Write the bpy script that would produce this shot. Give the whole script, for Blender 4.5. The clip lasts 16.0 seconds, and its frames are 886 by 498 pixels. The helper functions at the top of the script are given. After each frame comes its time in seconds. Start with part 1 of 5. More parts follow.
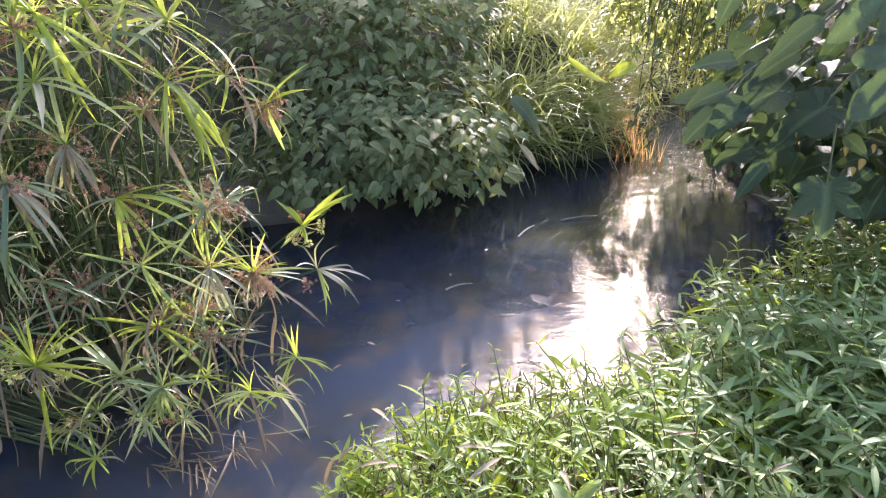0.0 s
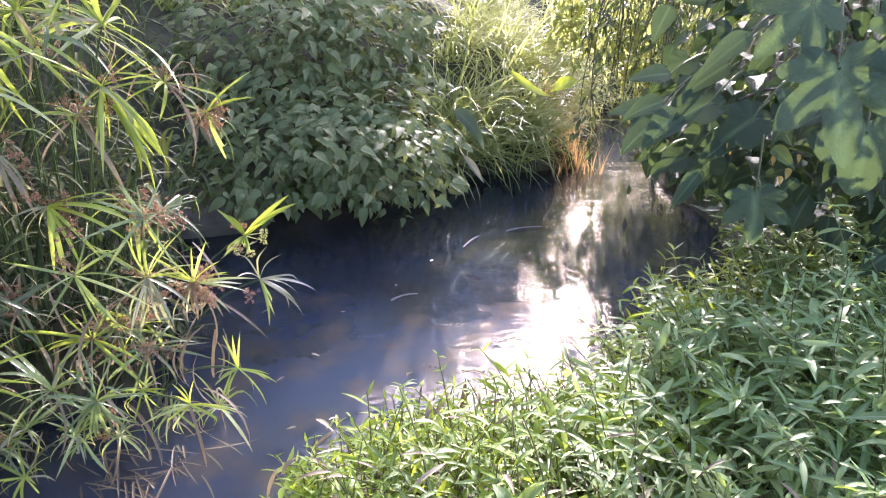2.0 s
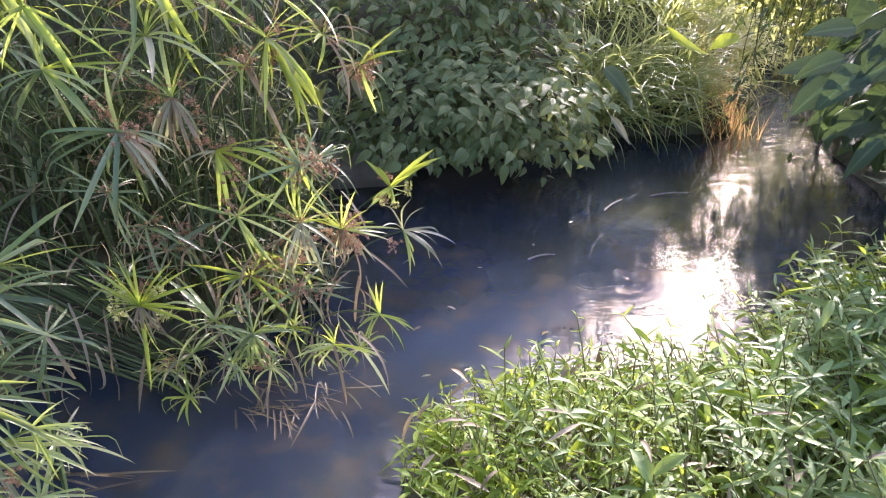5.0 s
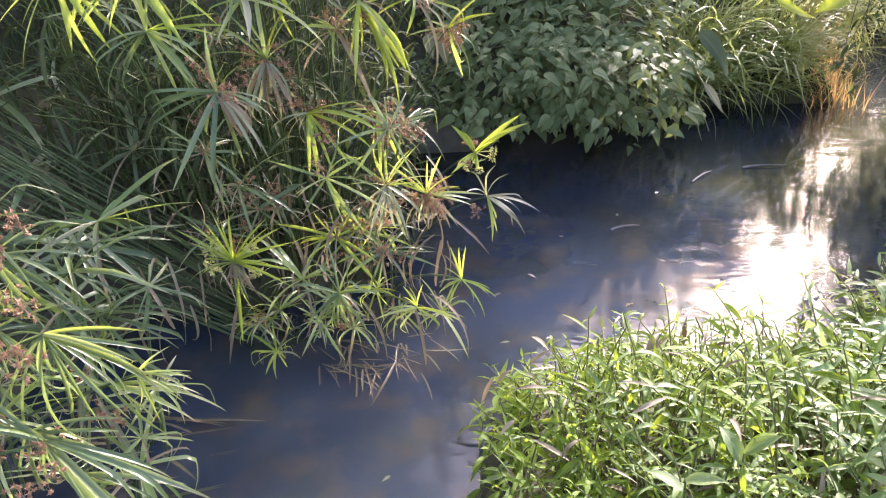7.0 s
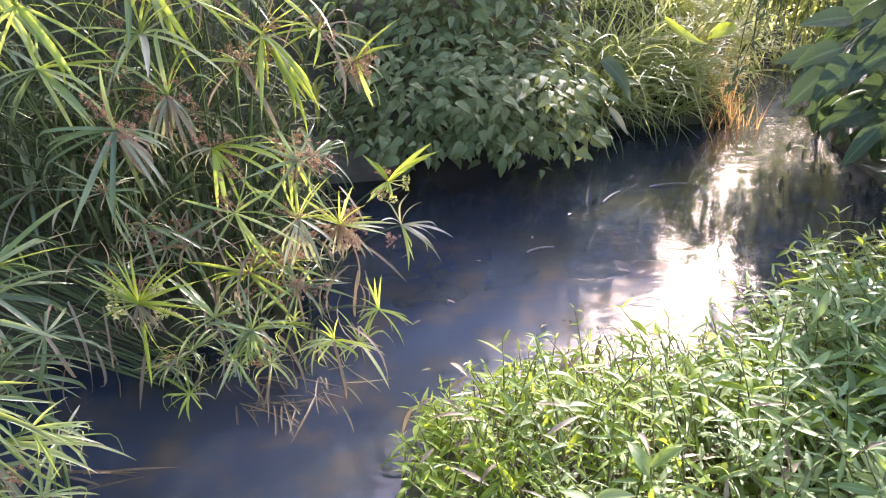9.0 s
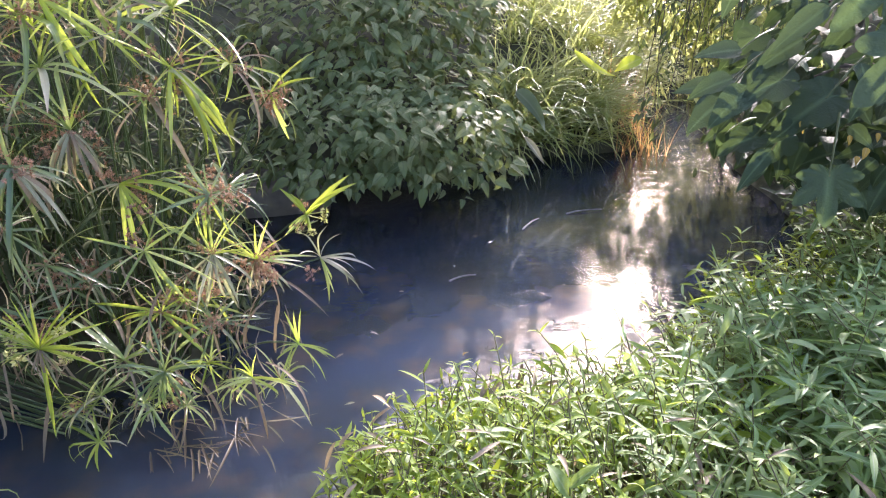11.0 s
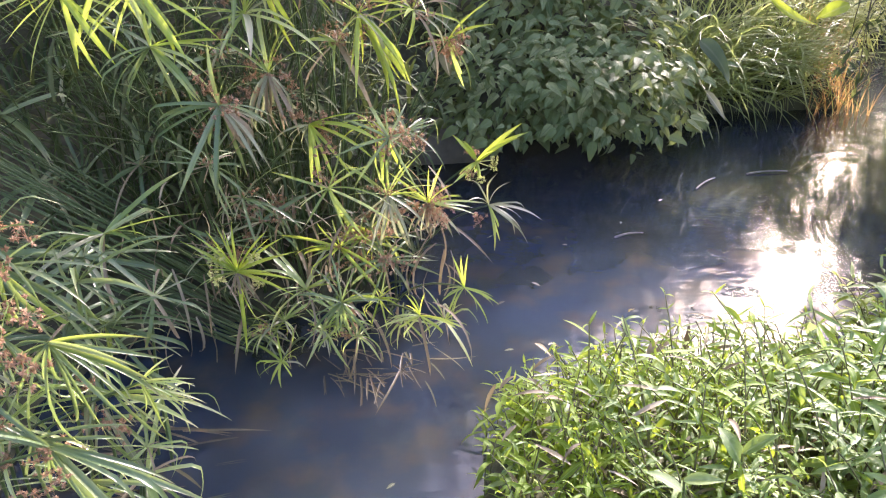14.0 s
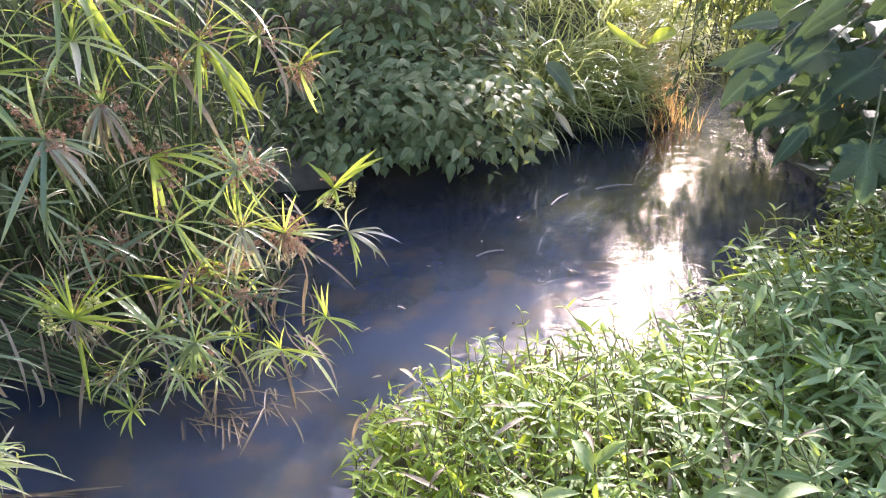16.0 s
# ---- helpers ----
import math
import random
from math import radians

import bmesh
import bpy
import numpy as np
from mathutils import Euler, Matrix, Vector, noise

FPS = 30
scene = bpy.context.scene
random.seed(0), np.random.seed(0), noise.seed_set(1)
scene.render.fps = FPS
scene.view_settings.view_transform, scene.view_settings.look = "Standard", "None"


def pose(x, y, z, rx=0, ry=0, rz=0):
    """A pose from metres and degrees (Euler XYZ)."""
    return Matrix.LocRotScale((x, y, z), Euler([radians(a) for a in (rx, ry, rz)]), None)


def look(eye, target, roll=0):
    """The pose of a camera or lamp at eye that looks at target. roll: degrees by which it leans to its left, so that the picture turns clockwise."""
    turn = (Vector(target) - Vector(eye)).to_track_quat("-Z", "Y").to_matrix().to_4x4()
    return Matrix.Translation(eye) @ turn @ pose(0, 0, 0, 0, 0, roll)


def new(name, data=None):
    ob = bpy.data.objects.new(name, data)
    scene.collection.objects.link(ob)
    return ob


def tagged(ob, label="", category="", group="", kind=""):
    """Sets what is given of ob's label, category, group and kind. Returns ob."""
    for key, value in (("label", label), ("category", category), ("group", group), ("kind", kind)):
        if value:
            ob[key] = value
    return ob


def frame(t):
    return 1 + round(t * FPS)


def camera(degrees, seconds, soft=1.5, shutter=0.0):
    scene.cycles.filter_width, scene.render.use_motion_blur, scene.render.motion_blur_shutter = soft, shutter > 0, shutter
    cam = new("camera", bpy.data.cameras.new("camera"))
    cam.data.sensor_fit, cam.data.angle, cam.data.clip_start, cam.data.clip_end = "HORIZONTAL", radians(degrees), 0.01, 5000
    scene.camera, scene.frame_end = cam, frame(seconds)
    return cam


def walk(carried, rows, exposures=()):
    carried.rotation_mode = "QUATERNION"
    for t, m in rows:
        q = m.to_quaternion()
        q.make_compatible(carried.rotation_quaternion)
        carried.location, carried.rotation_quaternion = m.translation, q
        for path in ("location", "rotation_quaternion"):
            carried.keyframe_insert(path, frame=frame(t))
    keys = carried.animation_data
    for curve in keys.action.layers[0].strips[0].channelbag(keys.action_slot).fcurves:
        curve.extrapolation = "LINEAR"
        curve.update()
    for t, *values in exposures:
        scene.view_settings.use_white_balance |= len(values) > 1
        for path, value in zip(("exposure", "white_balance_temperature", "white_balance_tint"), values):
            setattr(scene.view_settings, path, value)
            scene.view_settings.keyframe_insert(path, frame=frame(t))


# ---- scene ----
# ---- camera and its walk ----
cam = camera(63.77, 16.0, soft=1.15)
# seconds, eye x y z, yaw (to the left), pitch, roll
ROWS = [
    (0, 0.023, 0.011, 1.681, -6.91, -22.87, -0.04),
    (0.5, 0.034, 0.012, 1.678, -8.32, -22.66, 0.37),
    (1, 0.042, 0.022, 1.668, -9.80, -22.25, 0.96),
    (1.5, 0.043, 0.008, 1.672, -10.79, -22.08, 1.19),
    (2, 0.029, -0.003, 1.667, -11.53, -21.73, 1.41),
    (2.5, 0.036, -0.006, 1.682, -11.35, -22.05, 1.12),
    (3, 0.032, -0.004, 1.679, -11.26, -22.20, 1.14),
    (3.5, 0.031, -0.000, 1.673, -10.23, -22.41, 1.27),
    (4, 0.027, -0.008, 1.671, -7.78, -22.93, 0.98),
    (4.5, 0.012, 0.011, 1.661, -4.13, -23.93, 0.57),
    (5, -0.002, 0.001, 1.650, 0.00, -25.00, 0.00),
    (5.2, -0.007, 0.003, 1.647, 1.50, -25.48, -0.26),
    (5.72, -0.015, 0.003, 1.646, 4.55, -26.57, -0.76),
    (6.25, -0.024, 0.003, 1.646, 6.14, -27.28, -0.98),
    (6.78, -0.033, 0.001, 1.647, 6.69, -27.63, -1.08),
    (7.3, -0.035, -0.000, 1.646, 6.63, -27.62, -1.17),
    (7.5, -0.032, -0.002, 1.644, 6.55, -27.55, -1.22),
    (8, -0.029, -0.003, 1.642, 5.40, -27.19, -1.14),
    (8.5, -0.018, -0.009, 1.647, 3.32, -26.57, -1.06),
    (9, 0.008, 0.001, 1.659, 0.08, -25.64, -0.69),
    (9.5, 0.027, -0.002, 1.663, -3.08, -24.54, -0.26),
    (9.7, 0.034, -0.007, 1.666, -4.24, -24.13, -0.04),
    (10.22, 0.037, -0.009, 1.664, -6.41, -23.33, 0.31),
    (10.75, 0.037, -0.007, 1.658, -6.76, -23.07, 0.25),
    (11.28, 0.035, -0.005, 1.653, -5.23, -23.31, -0.12),
    (11.8, 0.032, -0.006, 1.652, -1.75, -24.02, -0.69),
    (12, 0.028, -0.010, 1.655, -0.04, -24.38, -0.93),
    (12.5, 0.001, -0.022, 1.647, 4.40, -25.08, -1.63),
    (13, -0.003, -0.018, 1.635, 7.87, -25.63, -2.36),
    (13.5, -0.011, -0.022, 1.639, 8.89, -26.21, -2.47),
    (14, -0.008, -0.021, 1.640, 7.46, -26.55, -2.22),
    (14.5, -0.001, -0.012, 1.638, 4.10, -26.61, -1.55),
    (15, 0.029, 0.005, 1.637, 0.67, -26.28, -1.16),
    (15.5, 0.034, 0.005, 1.638, -2.16, -25.67, -0.75),
    (16, 0.040, -0.000, 1.651, -3.85, -25.12, -0.47),
]


def carried_pose(x, y, z, yaw, pitch, roll):
    a, b = radians(yaw), radians(pitch)
    ahead = Vector((-math.sin(a) * math.cos(b), math.cos(a) * math.cos(b), math.sin(b)))
    eye = Vector((x, y, z))
    return look(eye, eye + ahead, roll)


walk(cam, [(r[0], carried_pose(*r[1:])) for r in ROWS],
     exposures=[(0.0, 2.54, 6250, 29), (1.0, 2.74, 6080, 32), (3.5, 2.74, 6000, 33), (4.5, 2.57, 6050, 32), (5.2, 2.5, 6200, 30), (7.5, 2.62, 6350, 28), (8.5, 2.64, 6350, 28), (9.5, 2.8, 6150, 31), (10.5, 2.64, 6150, 30), (12.5, 2.56, 6220, 29), (14.0, 2.66, 6350, 28), (16.0, 2.77, 6180, 30)])

# ---- sky and sun ----
SUN_AZ, SUN_EL = 22.8, 26.6          # degrees: to the right of +y, above the horizon
SUN_WAY = Vector((math.sin(radians(SUN_AZ)) * math.cos(radians(SUN_EL)), math.cos(radians(SUN_AZ)) * math.cos(radians(SUN_EL)), math.sin(radians(SUN_EL))))
world = bpy.data.worlds.new("sky")
scene.world = world
world.use_nodes = True
wn = world.node_tree
sky = wn.nodes.new("ShaderNodeTexSky")
sky.sky_type, sky.sun_disc = "NISHITA", False
sky.sun_elevation, sky.sun_rotation = radians(SUN_EL), radians(SUN_AZ)
sky.air_density, sky.dust_density = 1.0, 4.0
wn.links.new(sky.outputs[0], wn.nodes["Background"].inputs[0])
wn.nodes["Background"].inputs[1].default_value = 0.15
sun = new("sun", bpy.data.lights.new("sun", "SUN"))
sun.data.energy, sun.data.angle, sun.data.color = 3.0, radians(0.6), (1.0, 0.94, 0.84)
sun.matrix_world = look(SUN_WAY * 30, (0, 0, 0))
scene.view_settings.exposure = 0.0


# ---- materials ----
def nodes_of(name):
    m = bpy.data.materials.new(name)
    m.use_nodes = True
    t = m.node_tree
    return m, t, t.nodes["Principled BSDF"], t.nodes["Material Output"]


def node(t, kind, **values):
    n = t.nodes.new(kind)
    for k, v in values.items():
        n.inputs[k].default_value = v
    return n


def ramp(t, fac, *stops):
    r = t.nodes.new("ShaderNodeValToRGB")
    while len(r.color_ramp.elements) < len(stops):
        r.color_ramp.elements.new(0.5)
    for e, (p, c) in zip(r.color_ramp.elements, stops):
        e.position, e.color = p, (*c, 1)
    t.links.new(fac, r.inputs[0])
    return r.outputs[0]


def leaf_material(name, dark, mid, light, glow, through_part=0.4, rough=0.42, islands=False, rib=None, veins=0.0, grain=30.0, gloss=0.5, tip=None):
    """A leaf: three base colours spread over the pieces, light passing through in the colour glow, a rib along the middle."""
    m, t, p, out = nodes_of(name)
    tc = t.nodes.new("ShaderNodeTexCoord")
    noise_big = node(t, "ShaderNodeTexNoise", Scale=grain, Detail=3.0)
    t.links.new(tc.outputs["Object"], noise_big.inputs["Vector"])
    if islands:
        rnd = t.nodes.new("ShaderNodeNewGeometry").outputs["Random Per Island"]
    else:
        rnd = t.nodes.new("ShaderNodeObjectInfo").outputs["Random"]
    add = t.nodes.new("ShaderNodeMath")
    add.operation = "MULTIPLY_ADD"
    t.links.new(noise_big.outputs[0], add.inputs[0])
    add.inputs[1].default_value = 0.5
    t.links.new(rnd, add.inputs[2])
    sub = t.nodes.new("ShaderNodeMath")
    sub.operation = "MULTIPLY"
    sub.inputs[1].default_value = 0.67
    t.links.new(add.outputs[0], sub.inputs[0])
    col = ramp(t, sub.outputs[0], (0.12, dark), (0.5, mid), (0.9, light))
    uv = t.nodes.new("ShaderNodeUVMap")
    sep = t.nodes.new("ShaderNodeSeparateXYZ")
    t.links.new(uv.outputs[0], sep.inputs[0])
    if rib:
        off = t.nodes.new("ShaderNodeMath")
        off.operation = "SUBTRACT"
        off.inputs[1].default_value = 0.5
        t.links.new(sep.outputs[0], off.inputs[0])
        ab = t.nodes.new("ShaderNodeMath")
        ab.operation = "ABSOLUTE"
        t.links.new(off.outputs[0], ab.inputs[0])
        mr = node(t, "ShaderNodeMapRange")
        mr.inputs["From Min"].default_value, mr.inputs["From Max"].default_value = 0.09, 0.02
        t.links.new(ab.outputs[0], mr.inputs["Value"])
        mx = t.nodes.new("ShaderNodeMix")
        mx.data_type = "RGBA"
        t.links.new(mr.outputs[0], mx.inputs[0])
        t.links.new(col, mx.inputs[6])
        mx.inputs[7].default_value = (*rib, 1)
        col = mx.outputs[2]
    if tip:
        end = node(t, "ShaderNodeMapRange")
        end.inputs["From Min"].default_value, end.inputs["From Max"].default_value = 0.72, 1.0
        t.links.new(sep.outputs[1], end.inputs["Value"])
        some = t.nodes.new("ShaderNodeMath")
        some.operation = "MULTIPLY"
        t.links.new(end.outputs[0], some.inputs[0])
        t.links.new(noise_big.outputs[0], some.inputs[1])
        mt = t.nodes.new("ShaderNodeMix")
        mt.data_type = "RGBA"
        t.links.new(some.outputs[0], mt.inputs[0])
        t.links.new(col, mt.inputs[6])
        mt.inputs[7].default_value = (*tip, 1)
        col = mt.outputs[2]
    t.links.new(col, p.inputs["Base Color"])
    p.inputs["Specular IOR Level"].default_value = gloss
    rr = node(t, "ShaderNodeMapRange")
    rr.inputs["To Min"].default_value, rr.inputs["To Max"].default_value = rough - 0.12, rough + 0.15
    t.links.new(noise_big.outputs[0], rr.inputs["Value"])
    t.links.new(rr.outputs[0], p.inputs["Roughness"])
    crease = node(t, "ShaderNodeTexNoise", Scale=grain * 2.0, Detail=2.0)
    t.links.new(tc.outputs["Object"], crease.inputs["Vector"])
    bump = node(t, "ShaderNodeBump", Strength=0.25 + veins, Distance=0.004)
    t.links.new(crease.outputs[0], bump.inputs["Height"])
    t.links.new(bump.outputs[0], p.inputs["Normal"])
    tr = node(t, "ShaderNodeBsdfTranslucent")
    hs = node(t, "ShaderNodeMix")
    hs.data_type = "RGBA"
    hs.inputs[0].default_value = 0.65
    t.links.new(col, hs.inputs[6])
    hs.inputs[7].default_value = (*glow, 1)
    t.links.new(hs.outputs[2], tr.inputs[0])
    mix = node(t, "ShaderNodeMixShader", Fac=through_part)
    t.links.new(p.outputs[0], mix.inputs[1])
    t.links.new(tr.outputs[0], mix.inputs[2])
    t.links.new(mix.outputs[0], out.inputs[0])
    return m


def plain_material(name, c1, c2, rough=0.8, scale=20.0, bump_size=0.01, metal=0.0):
    m, t, p, out = nodes_of(name)
    tc = t.nodes.new("ShaderNodeTexCoord")
    a = node(t, "ShaderNodeTexNoise", Scale=scale, Detail=6.0)
    b = node(t, "ShaderNodeTexNoise", Scale=scale * 0.13, Detail=4.0)
    t.links.new(tc.outputs["Object"], a.inputs["Vector"])
    t.links.new(tc.outputs["Object"], b.inputs["Vector"])
    s = t.nodes.new("ShaderNodeMath")
    s.operation = "MULTIPLY_ADD"
    s.inputs[1].default_value = 0.6
    t.links.new(a.outputs[0], s.inputs[0])
    half = t.nodes.new("ShaderNodeMath")
    half.operation = "MULTIPLY"
    half.inputs[1].default_value = 0.4
    t.links.new(b.outputs[0], half.inputs[0])
    t.links.new(half.outputs[0], s.inputs[2])
    t.links.new(ramp(t, s.outputs[0], (0.32, c1), (0.68, c2)), p.inputs["Base Color"])
    p.inputs["Roughness"].default_value = rough
    bm_ = node(t, "ShaderNodeBump", Strength=0.6, Distance=bump_size)
    t.links.new(a.outputs[0], bm_.inputs["Height"])
    t.links.new(bm_.outputs[0], p.inputs["Normal"])
    return m


def water_material():
    m, t, p, out = nodes_of("stream_water")
    t.nodes.remove(p)
    tc = t.nodes.new("ShaderNodeTexCoord")
    place = t.nodes.new("ShaderNodeSeparateXYZ")
    t.links.new(tc.outputs["Object"], place.inputs[0])
    mp = t.nodes.new("ShaderNodeMapping")
    mp.inputs["Rotation"].default_value = (0, 0, radians(20))
    mp.inputs["Scale"].default_value = (0.42, 1.0, 1.0)
    t.links.new(tc.outputs["Object"], mp.inputs[0])
    fine = node(t, "ShaderNodeTexNoise", Scale=38.0, Detail=3.0)
    slow = node(t, "ShaderNodeTexNoise", Scale=7.0, Detail=3.0)
    for n in (fine, slow):
        t.links.new(mp.outputs[0], n.inputs["Vector"])
    b1 = node(t, "ShaderNodeBump", Strength=0.05, Distance=0.012)
    t.links.new(fine.outputs[0], b1.inputs["Height"])
    b2 = node(t, "ShaderNodeBump", Strength=0.06, Distance=0.04)
    shallow = node(t, "ShaderNodeMapRange")
    shallow.inputs["From Min"].default_value, shallow.inputs["From Max"].default_value = 4.4, 5.6
    shallow.inputs["To Min"].default_value, shallow.inputs["To Max"].default_value = 1.0, 2.1
    t.links.new(place.outputs[1], shallow.inputs["Value"])
    riffle = t.nodes.new("ShaderNodeMath")
    riffle.operation = "MULTIPLY"
    t.links.new(slow.outputs[0], riffle.inputs[0])
    t.links.new(shallow.outputs[0], riffle.inputs[1])
    t.links.new(riffle.outputs[0], b2.inputs["Height"])
    t.links.new(b1.outputs[0], b2.inputs["Normal"])
    cloud = node(t, "ShaderNodeTexNoise", Scale=1.6, Detail=5.0)
    t.links.new(tc.outputs["Object"], cloud.inputs["Vector"])
    murk = t.nodes.new("ShaderNodeBsdfPrincipled")
    murk.subsurface_method = "BURLEY"
    murk.inputs["Subsurface Weight"].default_value, murk.inputs["Subsurface Scale"].default_value = 1.0, 1.0
    murk.inputs["Subsurface Radius"].default_value = (0.30, 0.34, 0.42)
    murk.inputs["Specular IOR Level"].default_value = 0.0
    murk_by_y = node(t, "ShaderNodeMapRange")           # murk colour times 1.05 near, falling to 0.55 at the far side
    murk_by_y.inputs["From Min"].default_value, murk_by_y.inputs["From Max"].default_value = 2.1, 4.3
    murk_by_y.inputs["To Min"].default_value, murk_by_y.inputs["To Max"].default_value = 1.05, 0.55
    t.links.new(place.outputs[1], murk_by_y.inputs["Value"])
    # brown spots: bed showing through, and mirrored trees painted into the murk
    bed_reflection_spots = node(t, "ShaderNodeTexNoise", Scale=4.5, Detail=7.0)
    t.links.new(tc.outputs["Object"], bed_reflection_spots.inputs["Vector"])
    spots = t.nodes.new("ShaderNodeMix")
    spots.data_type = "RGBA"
    t.links.new(ramp(t, bed_reflection_spots.outputs[0], (0.48, (0, 0, 0)), (0.74, (0.6, 0.6, 0.6))), spots.inputs[0])
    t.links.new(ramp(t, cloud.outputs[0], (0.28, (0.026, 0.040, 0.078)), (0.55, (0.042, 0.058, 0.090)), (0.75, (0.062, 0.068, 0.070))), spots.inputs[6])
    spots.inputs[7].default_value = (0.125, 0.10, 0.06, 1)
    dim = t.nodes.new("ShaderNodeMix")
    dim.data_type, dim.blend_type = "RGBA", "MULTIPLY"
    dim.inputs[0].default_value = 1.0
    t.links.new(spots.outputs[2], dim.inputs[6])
    t.links.new(murk_by_y.outputs[0], dim.inputs[7])
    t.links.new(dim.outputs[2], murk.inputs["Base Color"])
    clear = node(t, "ShaderNodeBsdfTransparent", Color=(0.55, 0.6, 0.62, 1))
    body = node(t, "ShaderNodeMixShader")
    t.links.new(ramp(t, cloud.outputs[0], (0.35, (0.25, 0.25, 0.25)), (0.7, (0.5, 0.5, 0.5))), body.inputs[0])
    t.links.new(murk.outputs[0], body.inputs[1])
    t.links.new(clear.outputs[0], body.inputs[2])
    fres = node(t, "ShaderNodeFresnel", IOR=1.48)
    t.links.new(b2.outputs[0], fres.inputs["Normal"])
    gl = node(t, "ShaderNodeBsdfGlossy", Roughness=0.012)
    t.links.new(b2.outputs[0], gl.inputs["Normal"])
    mix = node(t, "ShaderNodeMixShader")
    t.links.new(fres.outputs[0], mix.inputs[0])
    t.links.new(body.outputs[0], mix.inputs[1])
    t.links.new(gl.outputs[0], mix.inputs[2])
    t.links.new(mix.outputs[0], out.inputs[0])
    return m


M_SEDGE = leaf_material("sedge_leaf", (0.062, 0.120, 0.038), (0.165, 0.26, 0.072), (0.47, 0.50, 0.26), (0.76, 0.88, 0.12), 0.42, 0.34, rib=(0.20, 0.26, 0.10), gloss=0.8, tip=(0.42, 0.30, 0.16))
# Deep green leaves; on the banks their darkness also stands in for shade.
M_SEDGE_DEEP_SHADE = leaf_material("sedge_leaf_deep_shade", (0.040, 0.082, 0.034), (0.095, 0.152, 0.062), (0.20, 0.24, 0.12), (0.50, 0.62, 0.12), 0.30, 0.38, rib=(0.10, 0.16, 0.09), gloss=0.7, tip=(0.30, 0.24, 0.13))
# Young leaves; the yellow-green of backlight is put into their colour.
M_SEDGE_YOUNG_LIT = leaf_material("sedge_leaf_young_lit", (0.11, 0.20, 0.03), (0.22, 0.34, 0.05), (0.38, 0.46, 0.12), (0.86, 0.95, 0.10), 0.52, 0.36, rib=(0.34, 0.40, 0.14), gloss=0.7)
M_SEDGE_GREY = leaf_material("sedge_leaf_fading", (0.12, 0.15, 0.08), (0.24, 0.26, 0.15), (0.46, 0.45, 0.32), (0.58, 0.58, 0.22), 0.36, 0.42, rib=(0.36, 0.34, 0.24), gloss=0.6, tip=(0.36, 0.25, 0.17))
M_BUD = leaf_material("sedge_bud", (0.30, 0.34, 0.10), (0.44, 0.46, 0.16), (0.56, 0.54, 0.26), (0.7, 0.7, 0.2), 0.3, 0.6, islands=True)
# Filler leaves: the shade inside the clump is put into this dark colour.
M_SEDGE_INNER_SHADE = leaf_material("sedge_leaf_inner_shade", (0.020, 0.036, 0.016), (0.042, 0.068, 0.026), (0.10, 0.11, 0.05), (0.24, 0.30, 0.07), 0.16, 0.65, islands=True, gloss=0.2)
M_SEDGE_DEAD = leaf_material("sedge_leaf_dry", (0.10, 0.075, 0.045), (0.23, 0.175, 0.11), (0.45, 0.38, 0.27), (0.5, 0.38, 0.2), 0.3, 0.6, islands=True)
M_THATCH = leaf_material("wet_thatch", (0.03, 0.025, 0.015), (0.075, 0.058, 0.034), (0.19, 0.15, 0.09), (0.2, 0.15, 0.08), 0.15, 0.4, islands=True)
M_STEM = leaf_material("sedge_stem", (0.04, 0.07, 0.02), (0.07, 0.11, 0.03), (0.11, 0.15, 0.05), (0.2, 0.3, 0.05), 0.1, 0.4)
M_SEED = leaf_material("sedge_flower", (0.17, 0.09, 0.055), (0.30, 0.175, 0.105), (0.44, 0.29, 0.19), (0.55, 0.33, 0.16), 0.35, 0.7, islands=True)
M_SHRUB = leaf_material("nettle_leaf", (0.068, 0.105, 0.038), (0.138, 0.18, 0.066), (0.29, 0.31, 0.15), (0.40, 0.46, 0.09), 0.2, 0.6, rib=(0.13, 0.17, 0.08), veins=0.4, gloss=0.3)
M_SHRUB_ALL = leaf_material("nettle_leaf_mass", (0.068, 0.105, 0.038), (0.138, 0.18, 0.066), (0.29, 0.31, 0.15), (0.40, 0.46, 0.09), 0.28, 0.62, islands=True, rib=(0.13, 0.17, 0.08), veins=0.4, gloss=0.3)
M_WEED = leaf_material("weed_leaf", (0.060, 0.115, 0.038), (0.125, 0.205, 0.064), (0.29, 0.36, 0.14), (0.66, 0.80, 0.10), 0.36, 0.54, rib=(0.20, 0.26, 0.13), gloss=0.42)
M_WEED_ALL = leaf_material("weed_leaf_mass", (0.060, 0.115, 0.038), (0.125, 0.205, 0.064), (0.29, 0.36, 0.14), (0.66, 0.80, 0.10), 0.36, 0.54, islands=True, rib=(0.20, 0.26, 0.13), gloss=0.42)
M_WEED_YOUNG = leaf_material("weed_leaf_young", (0.07, 0.135, 0.020), (0.125, 0.215, 0.030), (0.22, 0.31, 0.06), (0.76, 0.90, 0.06), 0.46, 0.6, islands=True, rib=(0.26, 0.33, 0.10), gloss=0.28)
# Lit copy of weed_leaf: sky sheen and glare veil put into a paler green.
M_WEED_SKYLIT = leaf_material("weed_leaf_skylit", (0.085, 0.15, 0.055), (0.185, 0.29, 0.105), (0.37, 0.47, 0.21), (0.58, 0.76, 0.15), 0.38, 0.5, islands=True, rib=(0.30, 0.36, 0.22), gloss=0.6)
M_WEED_STEM = leaf_material("weed_stem", (0.07, 0.10, 0.03), (0.12, 0.14, 0.05), (0.20, 0.17, 0.08), (0.3, 0.35, 0.06), 0.15, 0.5)
